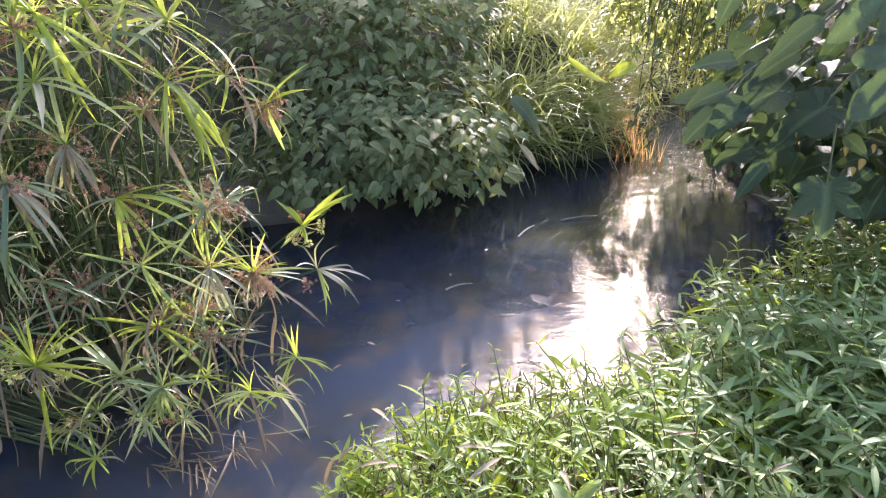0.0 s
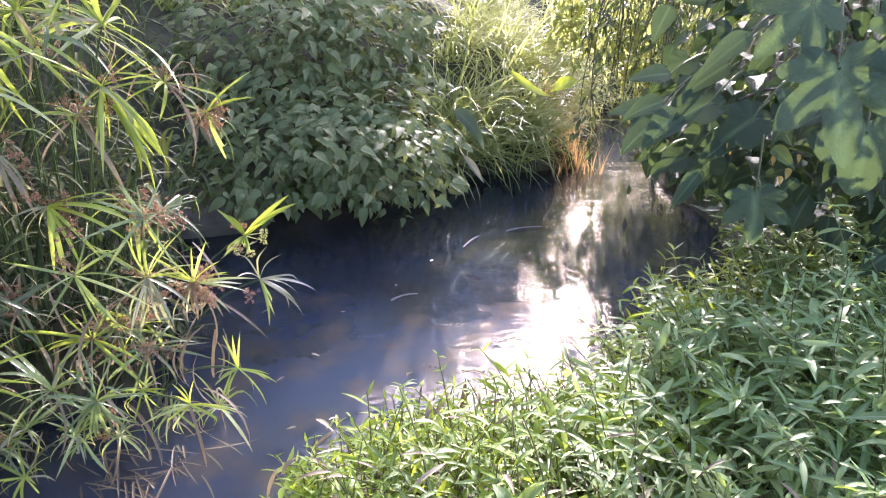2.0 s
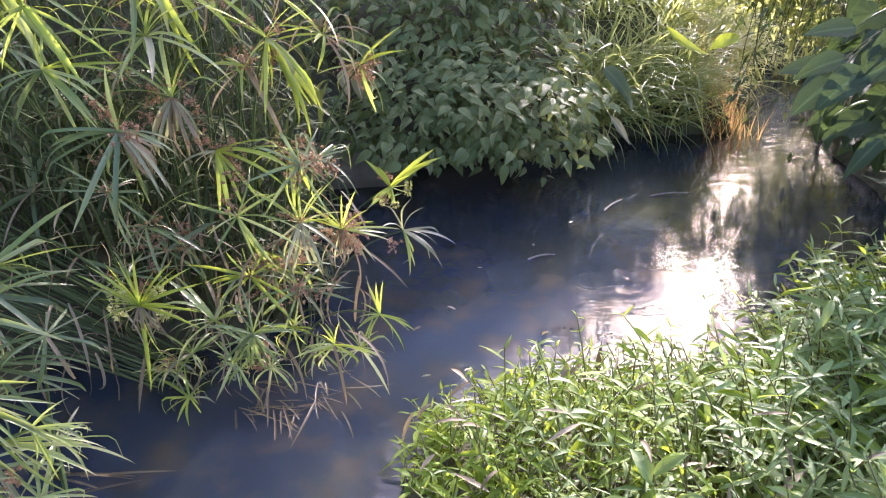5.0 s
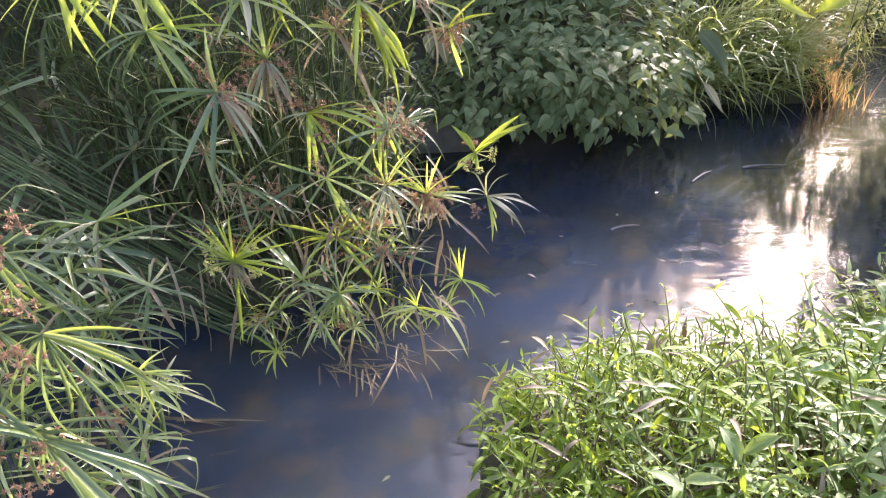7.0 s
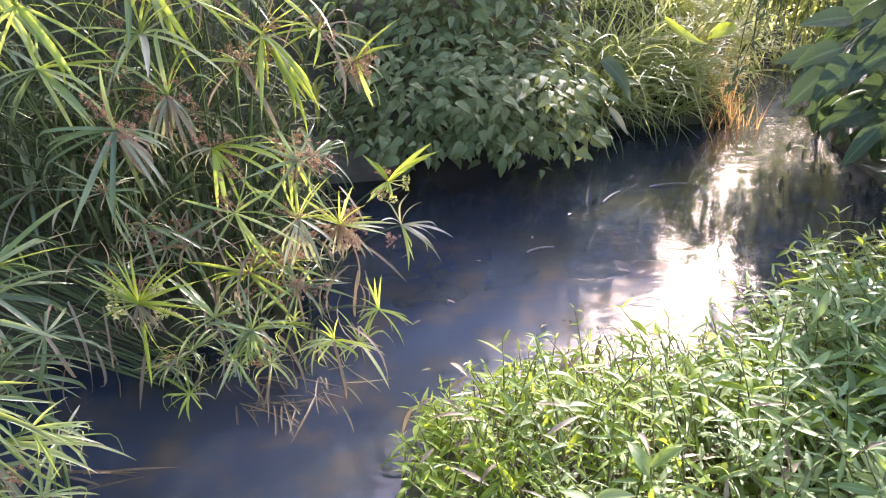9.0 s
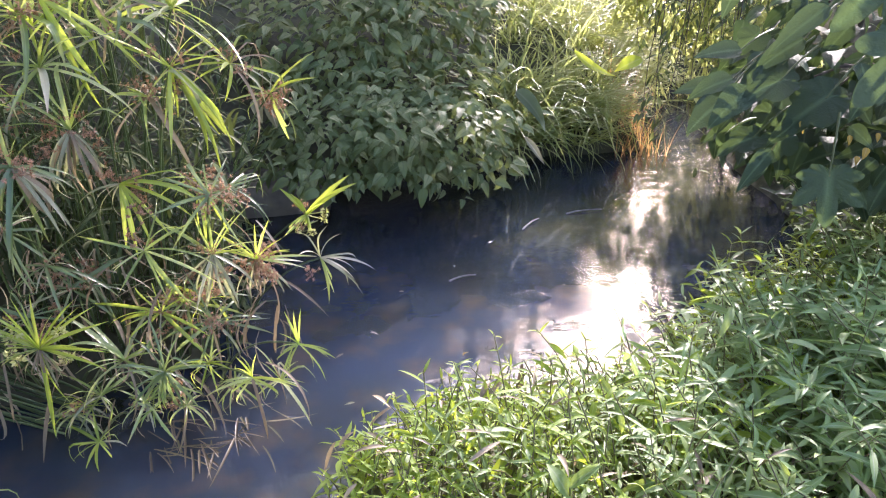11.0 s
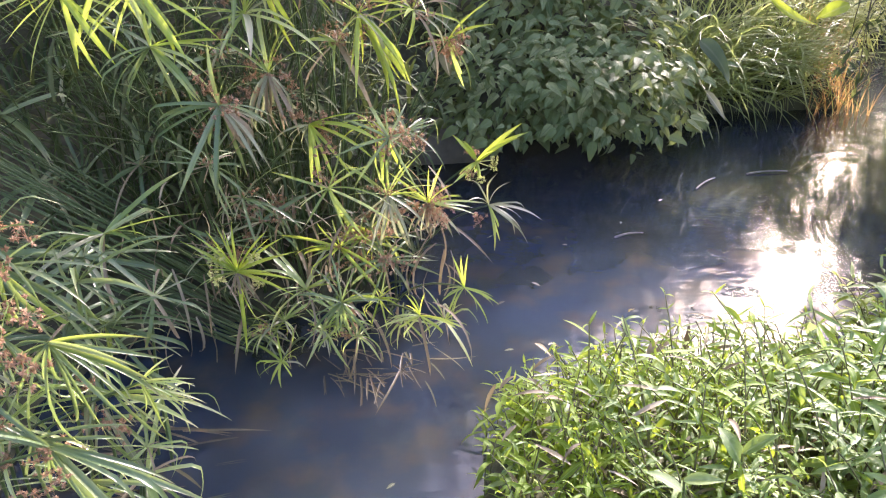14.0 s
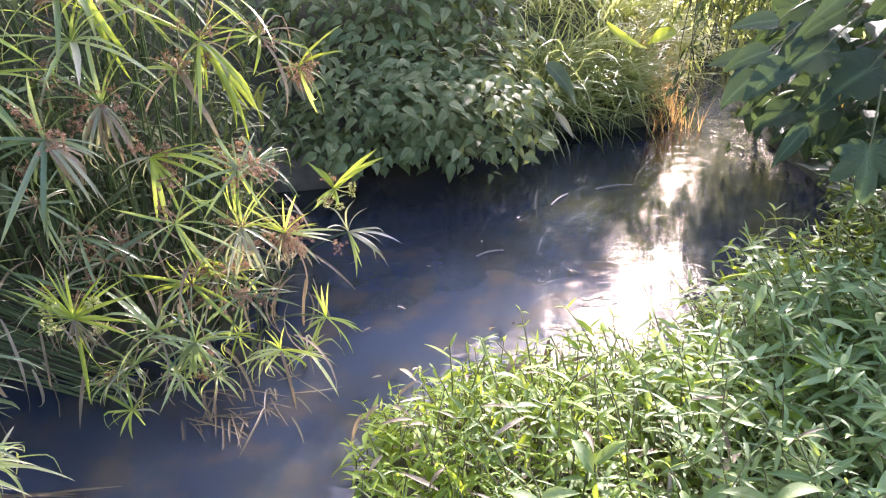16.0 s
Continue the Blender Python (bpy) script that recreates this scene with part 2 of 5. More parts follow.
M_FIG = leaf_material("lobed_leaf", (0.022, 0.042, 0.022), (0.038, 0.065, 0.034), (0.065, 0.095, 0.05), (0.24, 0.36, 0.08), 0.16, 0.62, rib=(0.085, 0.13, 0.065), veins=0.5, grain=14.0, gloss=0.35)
# Darker copy of lobed_leaf: shade deep in the shrub is put into the colour.
M_FIG_INNER_SHADE = leaf_material("broad_leaf_inner_shade", (0.014, 0.030, 0.014), (0.026, 0.052, 0.022), (0.05, 0.085, 0.032), (0.18, 0.28, 0.06), 0.16, 0.65, islands=True, rib=(0.07, 0.10, 0.05), veins=0.4, gloss=0.3)
M_AMBER = leaf_material("amber_leaf", (0.22, 0.14, 0.02), (0.30, 0.20, 0.03), (0.38, 0.26, 0.05), (0.5, 0.33, 0.04), 0.3, 0.55, rib=(0.4, 0.3, 0.1))
M_LIME = leaf_material("lime_leaf", (0.22, 0.32, 0.03), (0.36, 0.46, 0.04), (0.5, 0.52, 0.06), (0.85, 0.95, 0.06), 0.5, 0.45, rib=(0.4, 0.45, 0.12), tip=(0.75, 0.6, 0.05))
M_HEART = leaf_material("grey_green_leaf", (0.035, 0.055, 0.03), (0.055, 0.08, 0.045), (0.08, 0.105, 0.06), (0.22, 0.32, 0.10), 0.25, 0.65, rib=(0.11, 0.13, 0.08), veins=0.5, grain=12.0, gloss=0.2, tip=(0.4, 0.38, 0.3))
M_PALE = leaf_material("pale_leaf", (0.11, 0.12, 0.07), (0.17, 0.18, 0.11), (0.28, 0.27, 0.18), (0.4, 0.4, 0.2), 0.35, 0.85, rib=(0.45, 0.42, 0.33))
M_GRASS = leaf_material("grass_blade", (0.07, 0.11, 0.025), (0.21, 0.27, 0.06), (0.56, 0.54, 0.32), (0.82, 0.86, 0.26), 0.5, 0.42, islands=True, gloss=0.6)
M_REED = leaf_material("dry_reed", (0.24, 0.10, 0.05), (0.34, 0.19, 0.085), (0.42, 0.36, 0.15), (0.72, 0.46, 0.16), 0.46, 0.6, islands=True)
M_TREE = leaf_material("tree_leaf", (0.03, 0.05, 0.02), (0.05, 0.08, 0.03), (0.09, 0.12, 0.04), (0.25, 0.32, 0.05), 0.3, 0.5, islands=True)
# Bright bush leaf: sunshine and pale haze are put into its colour.
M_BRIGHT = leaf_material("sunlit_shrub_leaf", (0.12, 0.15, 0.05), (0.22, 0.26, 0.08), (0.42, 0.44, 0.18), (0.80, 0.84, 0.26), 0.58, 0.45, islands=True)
M_WATERWEED = leaf_material("water_weed", (0.04, 0.045, 0.02), (0.085, 0.08, 0.035), (0.15, 0.12, 0.05), (0.15, 0.14, 0.05), 0.12, 0.5, islands=True)
M_BARK = plain_material("bark", (0.06, 0.045, 0.03), (0.15, 0.12, 0.085), 0.85, 30.0, 0.01)
M_TWIG = plain_material("twig", (0.06, 0.05, 0.03), (0.14, 0.12, 0.08), 0.7, 60.0, 0.003)
M_SOIL = plain_material("bank_soil", (0.030, 0.026, 0.016), (0.085, 0.085, 0.040), 0.9, 14.0, 0.02)
M_STONE = plain_material("wet_stone", (0.07, 0.06, 0.042), (0.16, 0.135, 0.10), 0.7, 12.0, 0.01)
M_DRYWOOD = plain_material("bleached_wood", (0.16, 0.14, 0.11), (0.34, 0.30, 0.25), 0.7, 40.0, 0.003)
M_WATER = water_material()


# ---- building helpers ----
def strip(length, width, rings=7, arch=0.6, fold=0.25, kind="strap", sway=0.0, kink=0.0, at=0.55):
    """A blade along +y with its upper side to +z: three points to a ring. arch: radians by which it bends down on its way."""
    s = np.linspace(0, 1, rings + 1)
    if kind == "strap":
        w = np.minimum(1, 0.55 + s * 3) * np.clip((1 - s) * 2.6, 0.02, 1) ** 0.8
    elif kind == "ovate":
        w = np.clip(np.sin(np.pi * np.clip(s, 0, 1) ** 0.55) ** 0.8, 0.02, 1) * (1 - 0.25 * s)
        w[0] = 0.25
    elif kind == "lance":
        w = np.clip(np.sin(np.pi * np.clip(s * 0.97 + 0.03, 0, 1) ** 0.75), 0.03, 1)
    else:
        w = np.clip((1 - s) ** 0.7, 0.05, 1)
    a = arch * s ** 1.3 + kink * (s > at)
    step = length / rings
    y = np.concatenate([[0], np.cumsum(np.cos((a[1:] + a[:-1]) / 2) * step)])
    z = np.concatenate([[0], -np.cumsum(np.sin((a[1:] + a[:-1]) / 2) * step)])
    x = sway * length * s ** 2
    half = w * width / 2
    lift = fold * half
    v = np.empty((rings + 1, 3, 3))
    for k, side in enumerate((-1, 0, 1)):
        v[:, k, 0] = x + side * half
        v[:, k, 1] = y + (np.sin(a) * lift if side else 0)
        v[:, k, 2] = z + (np.cos(a) * lift if side else 0)
    idx = np.arange((rings + 1) * 3).reshape(rings + 1, 3)
    q = np.concatenate([np.stack([idx[:-1, k], idx[:-1, k + 1], idx[1:, k + 1], idx[1:, k]], -1) for k in (0, 1)])
    uv = np.stack(np.meshgrid([0, 0.5, 1], s), -1).reshape(-1, 2)
    return v.reshape(-1, 3), q, uv


def polar_leaf(size, outline, spokes=18, cup=0.15, droop=0.3, seed=0):
    """A broad leaf from its stalk at the origin, its tip towards +y. outline(a): reach at the angle a from the tip."""
    rs = np.random.RandomState(seed)
    a = np.linspace(-math.pi, math.pi, spokes + 1)
    reach = np.array([outline(b) for b in a])
    rings = (0.03, 0.4, 0.75, 1.0)
    v, uv = [], []
    waver = rs.uniform(-1, 1, spokes + 1) * 0.03
    for r in rings:
        px, py = np.sin(a) * reach * r, np.cos(a) * reach * r
        pz = cup * np.abs(px) - droop * np.clip(py, 0, None) ** 2 + waver * r * r
        v.append(np.stack([px, py, pz], -1) * size)
        uv.append(np.stack([px * 0.9 + 0.5, py * 0.7 + 0.3], -1))
    n = spokes + 1
    idx = np.arange(len(rings) * n).reshape(len(rings), n)
    q = np.stack([idx[:-1, :-1], idx[1:, :-1], idx[1:, 1:], idx[:-1, 1:]], -1).reshape(-1, 4)
    return np.concatenate(v), q[:, ::-1], np.concatenate(uv)


def tube(points, r0, r1, sides=6):
    """A tapered tube through points."""
    pts = np.array([tuple(p) for p in points], float)
    n = len(pts)
    t = np.gradient(pts, axis=0)
    t /= np.linalg.norm(t, axis=1)[:, None] + 1e-9
    ref = np.array([0.13, 0.97, 0.2]) if abs(t[0][2]) > 0.8 else np.array([0, 0.02, 1.0])
    u = np.cross(t, ref)
    u /= np.linalg.norm(u, axis=1)[:, None] + 1e-9
    w = np.cross(t, u)
    r = np.linspace(r0, r1, n)[:, None, None]
    a = np.linspace(0, 2 * math.pi, sides, endpoint=False)
    ring = np.cos(a)[None, :, None] * u[:, None] + np.sin(a)[None, :, None] * w[:, None]
    v = (pts[:, None] + ring * r).reshape(-1, 3)
    idx = np.arange(n * sides).reshape(n, sides)
    nx = np.roll(idx, -1, 1)
    q = np.stack([idx[:-1], nx[:-1], nx[1:], idx[1:]], -1).reshape(-1, 4)
    uv = np.stack(np.meshgrid(np.linspace(0, 1, sides), np.linspace(0, 1, n)), -1).reshape(-1, 2)
    return v, q, uv


def bend(p0, p1, p2, n=9):
    s = np.linspace(0, 1, n)[:, None]
    p0, p1, p2 = (np.array(tuple(p), float) for p in (p0, p1, p2))
    return (1 - s) ** 2 * p0 + 2 * s * (1 - s) * p1 + s * s * p2


def moved(piece, m):
    v, q, uv = piece
    a = np.array(m)
    return v @ a[:3, :3].T + a[:3, 3], q, uv


def mesh_of(name, pieces, material, smooth=True):
    """One mesh from pieces (points, quads, uv)."""
    n, vs, qs, us = 0, [], [], []
    for v, q, uv in pieces:
        vs.append(v), qs.append(q + n), us.append(uv)
        n += len(v)
    v, q, uv = np.concatenate(vs), np.concatenate(qs), np.concatenate(us)
    me = bpy.data.meshes.new(name)
    me.vertices.add(len(v))
    me.vertices.foreach_set("co", v.astype(np.float32).ravel())
    me.loops.add(q.size)
    me.loops.foreach_set("vertex_index", q.astype(np.int32).ravel())
    me.polygons.add(len(q))
    me.polygons.foreach_set("loop_start", np.arange(0, q.size, 4, dtype=np.int32))
    me.polygons.foreach_set("use_smooth", np.full(len(q), smooth))
    layer = me.uv_layers.new(name="UVMap")
    layer.data.foreach_set("uv", uv[q.ravel()].astype(np.float32).ravel())
    me.materials.append(material)
    me.update(calc_edges=True)
    me.validate()
    return me


def part(name, me, parent, m=None, label=""):
    ob = new(name, me)
    ob.parent = parent
    if m is not None:
        ob.matrix_basis = m
    return tagged(ob, label)


def aim(place, way, up=(0, 0, 1), scale=1.0):
    """A pose at place with +y along way and +z near up."""
    y = Vector(way).normalized()
    z = Vector(up) - y * y.dot(Vector(up))
    if z.length < 1e-3:
        z = Vector((1, 0, 0)) - y * y.x
    z.normalize()
    x = y.cross(z)
    m = Matrix((x, y, z)).transposed().to_4x4()
    return Matrix.Translation(Vector(place)) @ m @ Matrix.Diagonal((scale, scale, scale, 1))


RNG = random.Random(7)


def rnd(a, b):
    return RNG.uniform(a, b)


# ---- ground, stream bed and water ----
STREAM = [(0.3, -12), (-0.1, -5), (-0.12, 1.2), (-0.10, 1.80), (0.1, 2.04), (0.45, 2.12), (0.95, 2.10), (1.3, 2.37), (2.0, 2.8), (2.6, 3.4), (2.85, 4.3), (3.0, 5.3),
          (3.5, 7.0), (4.6, 9), (3.9, 9.2), (3.0, 7.2), (2.42, 5.85), (1.5, 5.75), (0.6, 5.3), (-0.2, 4.95), (-0.75, 4.85), (-0.8, 4.2),
          (-0.75, 3.3), (-0.65, 2.75), (-0.95, 2.55), (-1.6, 2.45), (-1.8, 1.9), (-1.55, 1.2), (-1.45, 0.5), (-1.5, -5), (-1.2, -12)]


def shore(x, y):
    """Metres from the water's edge: above 0 on land, below 0 in the stream. Works on arrays."""
    x, y = np.asarray(x, float), np.asarray(y, float)
    best, inside = np.full(x.shape, 1e9), np.zeros(x.shape, bool)
    for (ax, ay), (bx, by) in zip(STREAM, STREAM[1:] + STREAM[:1]):
        dx, dy = bx - ax, by - ay
        s = np.clip(((x - ax) * dx + (y - ay) * dy) / (dx * dx + dy * dy), 0, 1)
        best = np.minimum(best, np.hypot(x - ax - s * dx, y - ay - s * dy))
        crosses = (ay > y) != (by > y)
        inside ^= crosses & (x < (bx - ax) * (y - ay) / (by - ay if by != ay else 1e-9) + ax)
    return np.where(inside, -best, best)


def ground_height(x, y):
    x, y = np.asarray(x, float), np.asarray(y, float)
    d = shore(x, y)
    back = np.clip((y - 4.6) / 1.2, 0, 1)
    land = 0.04 + (0.42 + 1.5 * back) * (1 - np.exp(-np.clip(d, 0, None) / (0.9 + 0.5 * back)))
    bed = -0.32 * (1 - np.exp(np.clip(d, None, 0) / 0.3))
    ripple = 0.03 * np.sin(x * 5.1 + 1.3 * y) * np.sin(y * 4.3 - 0.7 * x) + 0.015 * np.sin(x * 13.7) * np.sin(y * 11.9)
    return np.where(d > 0, land, bed) + ripple * np.clip(np.abs(d) * 4, 0, 1)


def grid_mesh(name, xs, ys, height, material):
    gx, gy = np.meshgrid(xs, ys)
    v = np.stack([gx, gy, height(gx, gy)], -1).reshape(-1, 3)
    idx = np.arange(len(xs) * len(ys)).reshape(len(ys), len(xs))
    q = np.stack([idx[:-1, :-1], idx[:-1, 1:], idx[1:, 1:], idx[1:, :-1]], -1).reshape(-1, 4)
    return mesh_of(name, [(v, q, v[:, :2] * 0.2)], material)


far = np.geomspace(1, 900, 22)
xs = np.concatenate([-4 - far[::-1], np.arange(-4, 5.51, 0.07), 5.5 + far])
ys = np.concatenate([-12 - far[::-1], np.arange(-12, -2.9, 0.2), np.arange(-2.8, 9.51, 0.07), 9.5 + far])
ground = tagged(new("ground", grid_mesh("ground", xs, ys, ground_height, M_SOIL)), "dark damp earth banks and muddy stream bed", "ground", kind="structure")
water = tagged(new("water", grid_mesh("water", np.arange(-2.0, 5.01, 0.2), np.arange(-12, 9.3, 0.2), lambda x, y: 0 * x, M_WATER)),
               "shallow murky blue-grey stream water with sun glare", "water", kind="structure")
water.visible_shadow = False


def z_at(x, y):
    return float(ground_height(np.array([x]), np.array([y]))[0])


# ---- umbrella sedges ----
BLADE_FORMS = {"flat": ((0.056, 0.25, 0.02, 0, 0.5), (0.048, 0.5, -0.05, 0, 0.5), (0.062, 0.4, 0.05, 0, 0.5)),
               "curved": ((0.054, 0.9, 0.04, 0, 0.5), (0.046, 1.2, -0.06, 0, 0.5), (0.060, 0.7, 0.06, 0, 0.5), (0.052, 0.6, -0.04, 0.9, 0.65)),
               "hanging": ((0.048, 1.6, 0.06, 0, 0.5), (0.052, 2.1, -0.08, 0, 0.5), (0.042, 0.7, 0.1, 1.4, 0.45))}
BLADE_KINDS = {"green": M_SEDGE, "deep": M_SEDGE_DEEP_SHADE, "young": M_SEDGE_YOUNG_LIT, "fading": M_SEDGE_GREY, "dead": M_SEDGE_DEAD}
BLADES = {(kind, form): [mesh_of("leaf", [strip(1.0, w, 10, arch, 0.4, "strap", sway, kink, at)], material) for w, arch, sway, kink, at in shapes]
          for kind, material in BLADE_KINDS.items() for form, shapes in BLADE_FORMS.items()}
DRY_BLADES = [mesh_of("dry_leaf", [strip(1.0, w, 9, arch, 0.6, "strap", sway, kink, 0.4)], M_SEDGE_DEAD)
              for w, arch, sway, kink in ((0.036, 1.6, 0.1, 0), (0.040, 2.1, -0.1, 0.6), (0.032, 1.2, 0.15, 1.5))]


def flower_mesh(seed):
    rs = random.Random(seed)
    pieces = []
    for _ in range(13):
        a, e, r = rs.uniform(0, 6.28), rs.uniform(-0.2, 1.2), rs.uniform(0.35, 1.0)
        tip = Vector((math.cos(a) * math.cos(e), math.sin(a) * math.cos(e), math.sin(e))) * r
        pieces.append(tube(bend((0, 0, 0), tip * 0.6 + Vector((0, 0, 0.1)), tip, 4), 0.012, 0.008, 3))
        for _ in range(14):
            w = Vector((rs.gauss(0, 1), rs.gauss(0, 1), rs.gauss(0, 1))).normalized()
            pieces.append(moved(strip(rs.uniform(0.12, 0.24), 0.08, 2, 0.2, 0.4, "lance"), aim(tip, w, (0.1, 0.3, 1))))
    return mesh_of("flower_head", pieces, M_SEED)


FLOWERS = [flower_mesh(40 + k) for k in range(3)]


def bud_mesh(seed):
    """A short stalk with a knot of pale green buds."""
    rs = random.Random(seed)
    pieces = [tube(bend((0, 0, 0), (0.1, 0, 0.5), (0.2, 0.1, 1.0), 4), 0.03, 0.02, 4)]
    for _ in range(26):
        w = Vector((rs.gauss(0, 1), rs.gauss(0, 1), rs.gauss(0, 1))).normalized()
        pieces.append(moved(strip(rs.uniform(0.12, 0.22), 0.12, 2, 0.2, 0.5, "lance"), aim(Vector((0.2, 0.1, 1.0)) + w * 0.12, w, (0.1, 0.3, 1))))
    return mesh_of("bud", pieces, M_BUD)


BUDS = [bud_mesh(50 + k) for k in range(2)]


def sedge_stalk(head, base, label, group, thick=0.006, over=None):
    thing = tagged(new("umbrella_sedge"), label or "umbrella sedge stalk with a crown of narrow green leaves", "sedge", group)
    thing.location = base
    rel = head - base
    mid = Vector(over) - base if over else Vector((rel.x * 0.25, rel.y * 0.25, rel.z * 0.75))
    return thing, rel, part("stem", mesh_of("stem", [tube(bend((0, 0, 0), mid, rel, 9), thick, thick * 0.6, 5)], M_STEM), thing)


def add_flowers(stem, rel, count):
    for k in range(count):
        w = Vector((rnd(-1.4, 1.4), rnd(-2.0, 0.8), rnd(-1.6, 1.2)))
        part("flower_head", RNG.choice(FLOWERS), stem, aim(rel + w * 0.05, w, (0, 0.3, 1), rnd(0.035, 0.06)), "brown dried flower head")


def umbrella_sedge(head, base, reach, leaves=16, rise=0.5, lean=(0, 0, 1), flowers=0, dry=0.1, label="", group="umbrella sedges on the bank", wide=1.0, kinds=("green", "green", "young")):
    """One stalk with its crown of strap leaves. rise: how steeply young leaves stand, in radians; lean: the crown's axis."""
    head, base, axis = Vector(head), Vector(base), Vector(lean).normalized()
    thing, rel, stem = sedge_stalk(head, base, label, group)
    side = axis.cross(Vector((0.3, 1, 0.1))).normalized()
    other = axis.cross(side)
    kind = RNG.choice(kinds)
    for k in range(leaves):
        a = k * 2.399 + rnd(-0.3, 0.3)
        e = rise * rnd(0.1, 1.3) if k > leaves * 0.3 else rnd(-0.4, 0.35)
        way = (side * math.cos(a) + other * math.sin(a)) * math.cos(e) + axis * math.sin(e)
        old = rnd(0, 1) < dry
        me = RNG.choice(DRY_BLADES) if old else RNG.choice(BLADES[kind if rnd(0, 1) < 0.88 else "fading", RNG.choice(("flat", "curved", "curved", "hanging"))])
        s = reach * rnd(0.5, 1.15)
        m = aim(rel, way, axis + Vector((rnd(-0.6, 0.6), rnd(-0.6, 0.6), 0.2)))
        part("dry_leaf" if old else "leaf", me, thing, m @ Matrix.Diagonal((s * RNG.choice((0.75, 0.9, 1.0, 1.15, 1.4)) * wide, s, s, 1)))
    add_flowers(stem, rel, flowers)
    return thing


def fanned_sedge(head, base, kind, fans, flowers=0, buds=0, label="", group="umbrella sedges in the stream", wide=1.0, thick=0.006, over=None):
    """One stalk whose leaves grow in fans: count, first and last angle (0 to the right, 90 up), length, form, and a kind of its own where it differs."""
    head, base = Vector(head), Vector(base)
    thing, rel, stem = sedge_stalk(head, base, label, group, thick, over)
    for count, a0, a1, length, form, *own in fans:
        for k in range(count):
            a = radians(a0 + (a1 - a0) * (k + 0.5) / count + rnd(-7, 7))
            way = Vector((math.cos(a), rnd(-0.75, 0.3), math.sin(a)))
            s = length * rnd(0.72, 1.12)
            me = RNG.choice(BLADES[own[0] if own else kind, form])
            part("leaf", me, thing, aim(rel, way, (rnd(-0.4, 0.4), rnd(-0.9, -0.1), 1)) @ Matrix.Diagonal((max(s, 0.13) * rnd(0.7, 1.2) * wide, s, s, 1)))
    add_flowers(stem, rel, flowers)
    for k in range(buds):
        w = Vector((rnd(-1, 1), rnd(-1, 0.2), rnd(-1, 0.8))).normalized()
        part("bud", RNG.choice(BUDS), stem, aim(rel, (0, 1, 0), w, 0.075) @ Matrix.Rotation(rnd(0, 6), 4, "Z"), "pale green flower bud")
    return thing


def foot(x, y):
    return (x, y, max(z_at(x, y), -0.3) - 0.02)


# the crowns that stand out of the clump in the stream
def clump_foot(x, y):
    return foot(x * 0.55 - 0.5, y * 0.5 + 1.55)


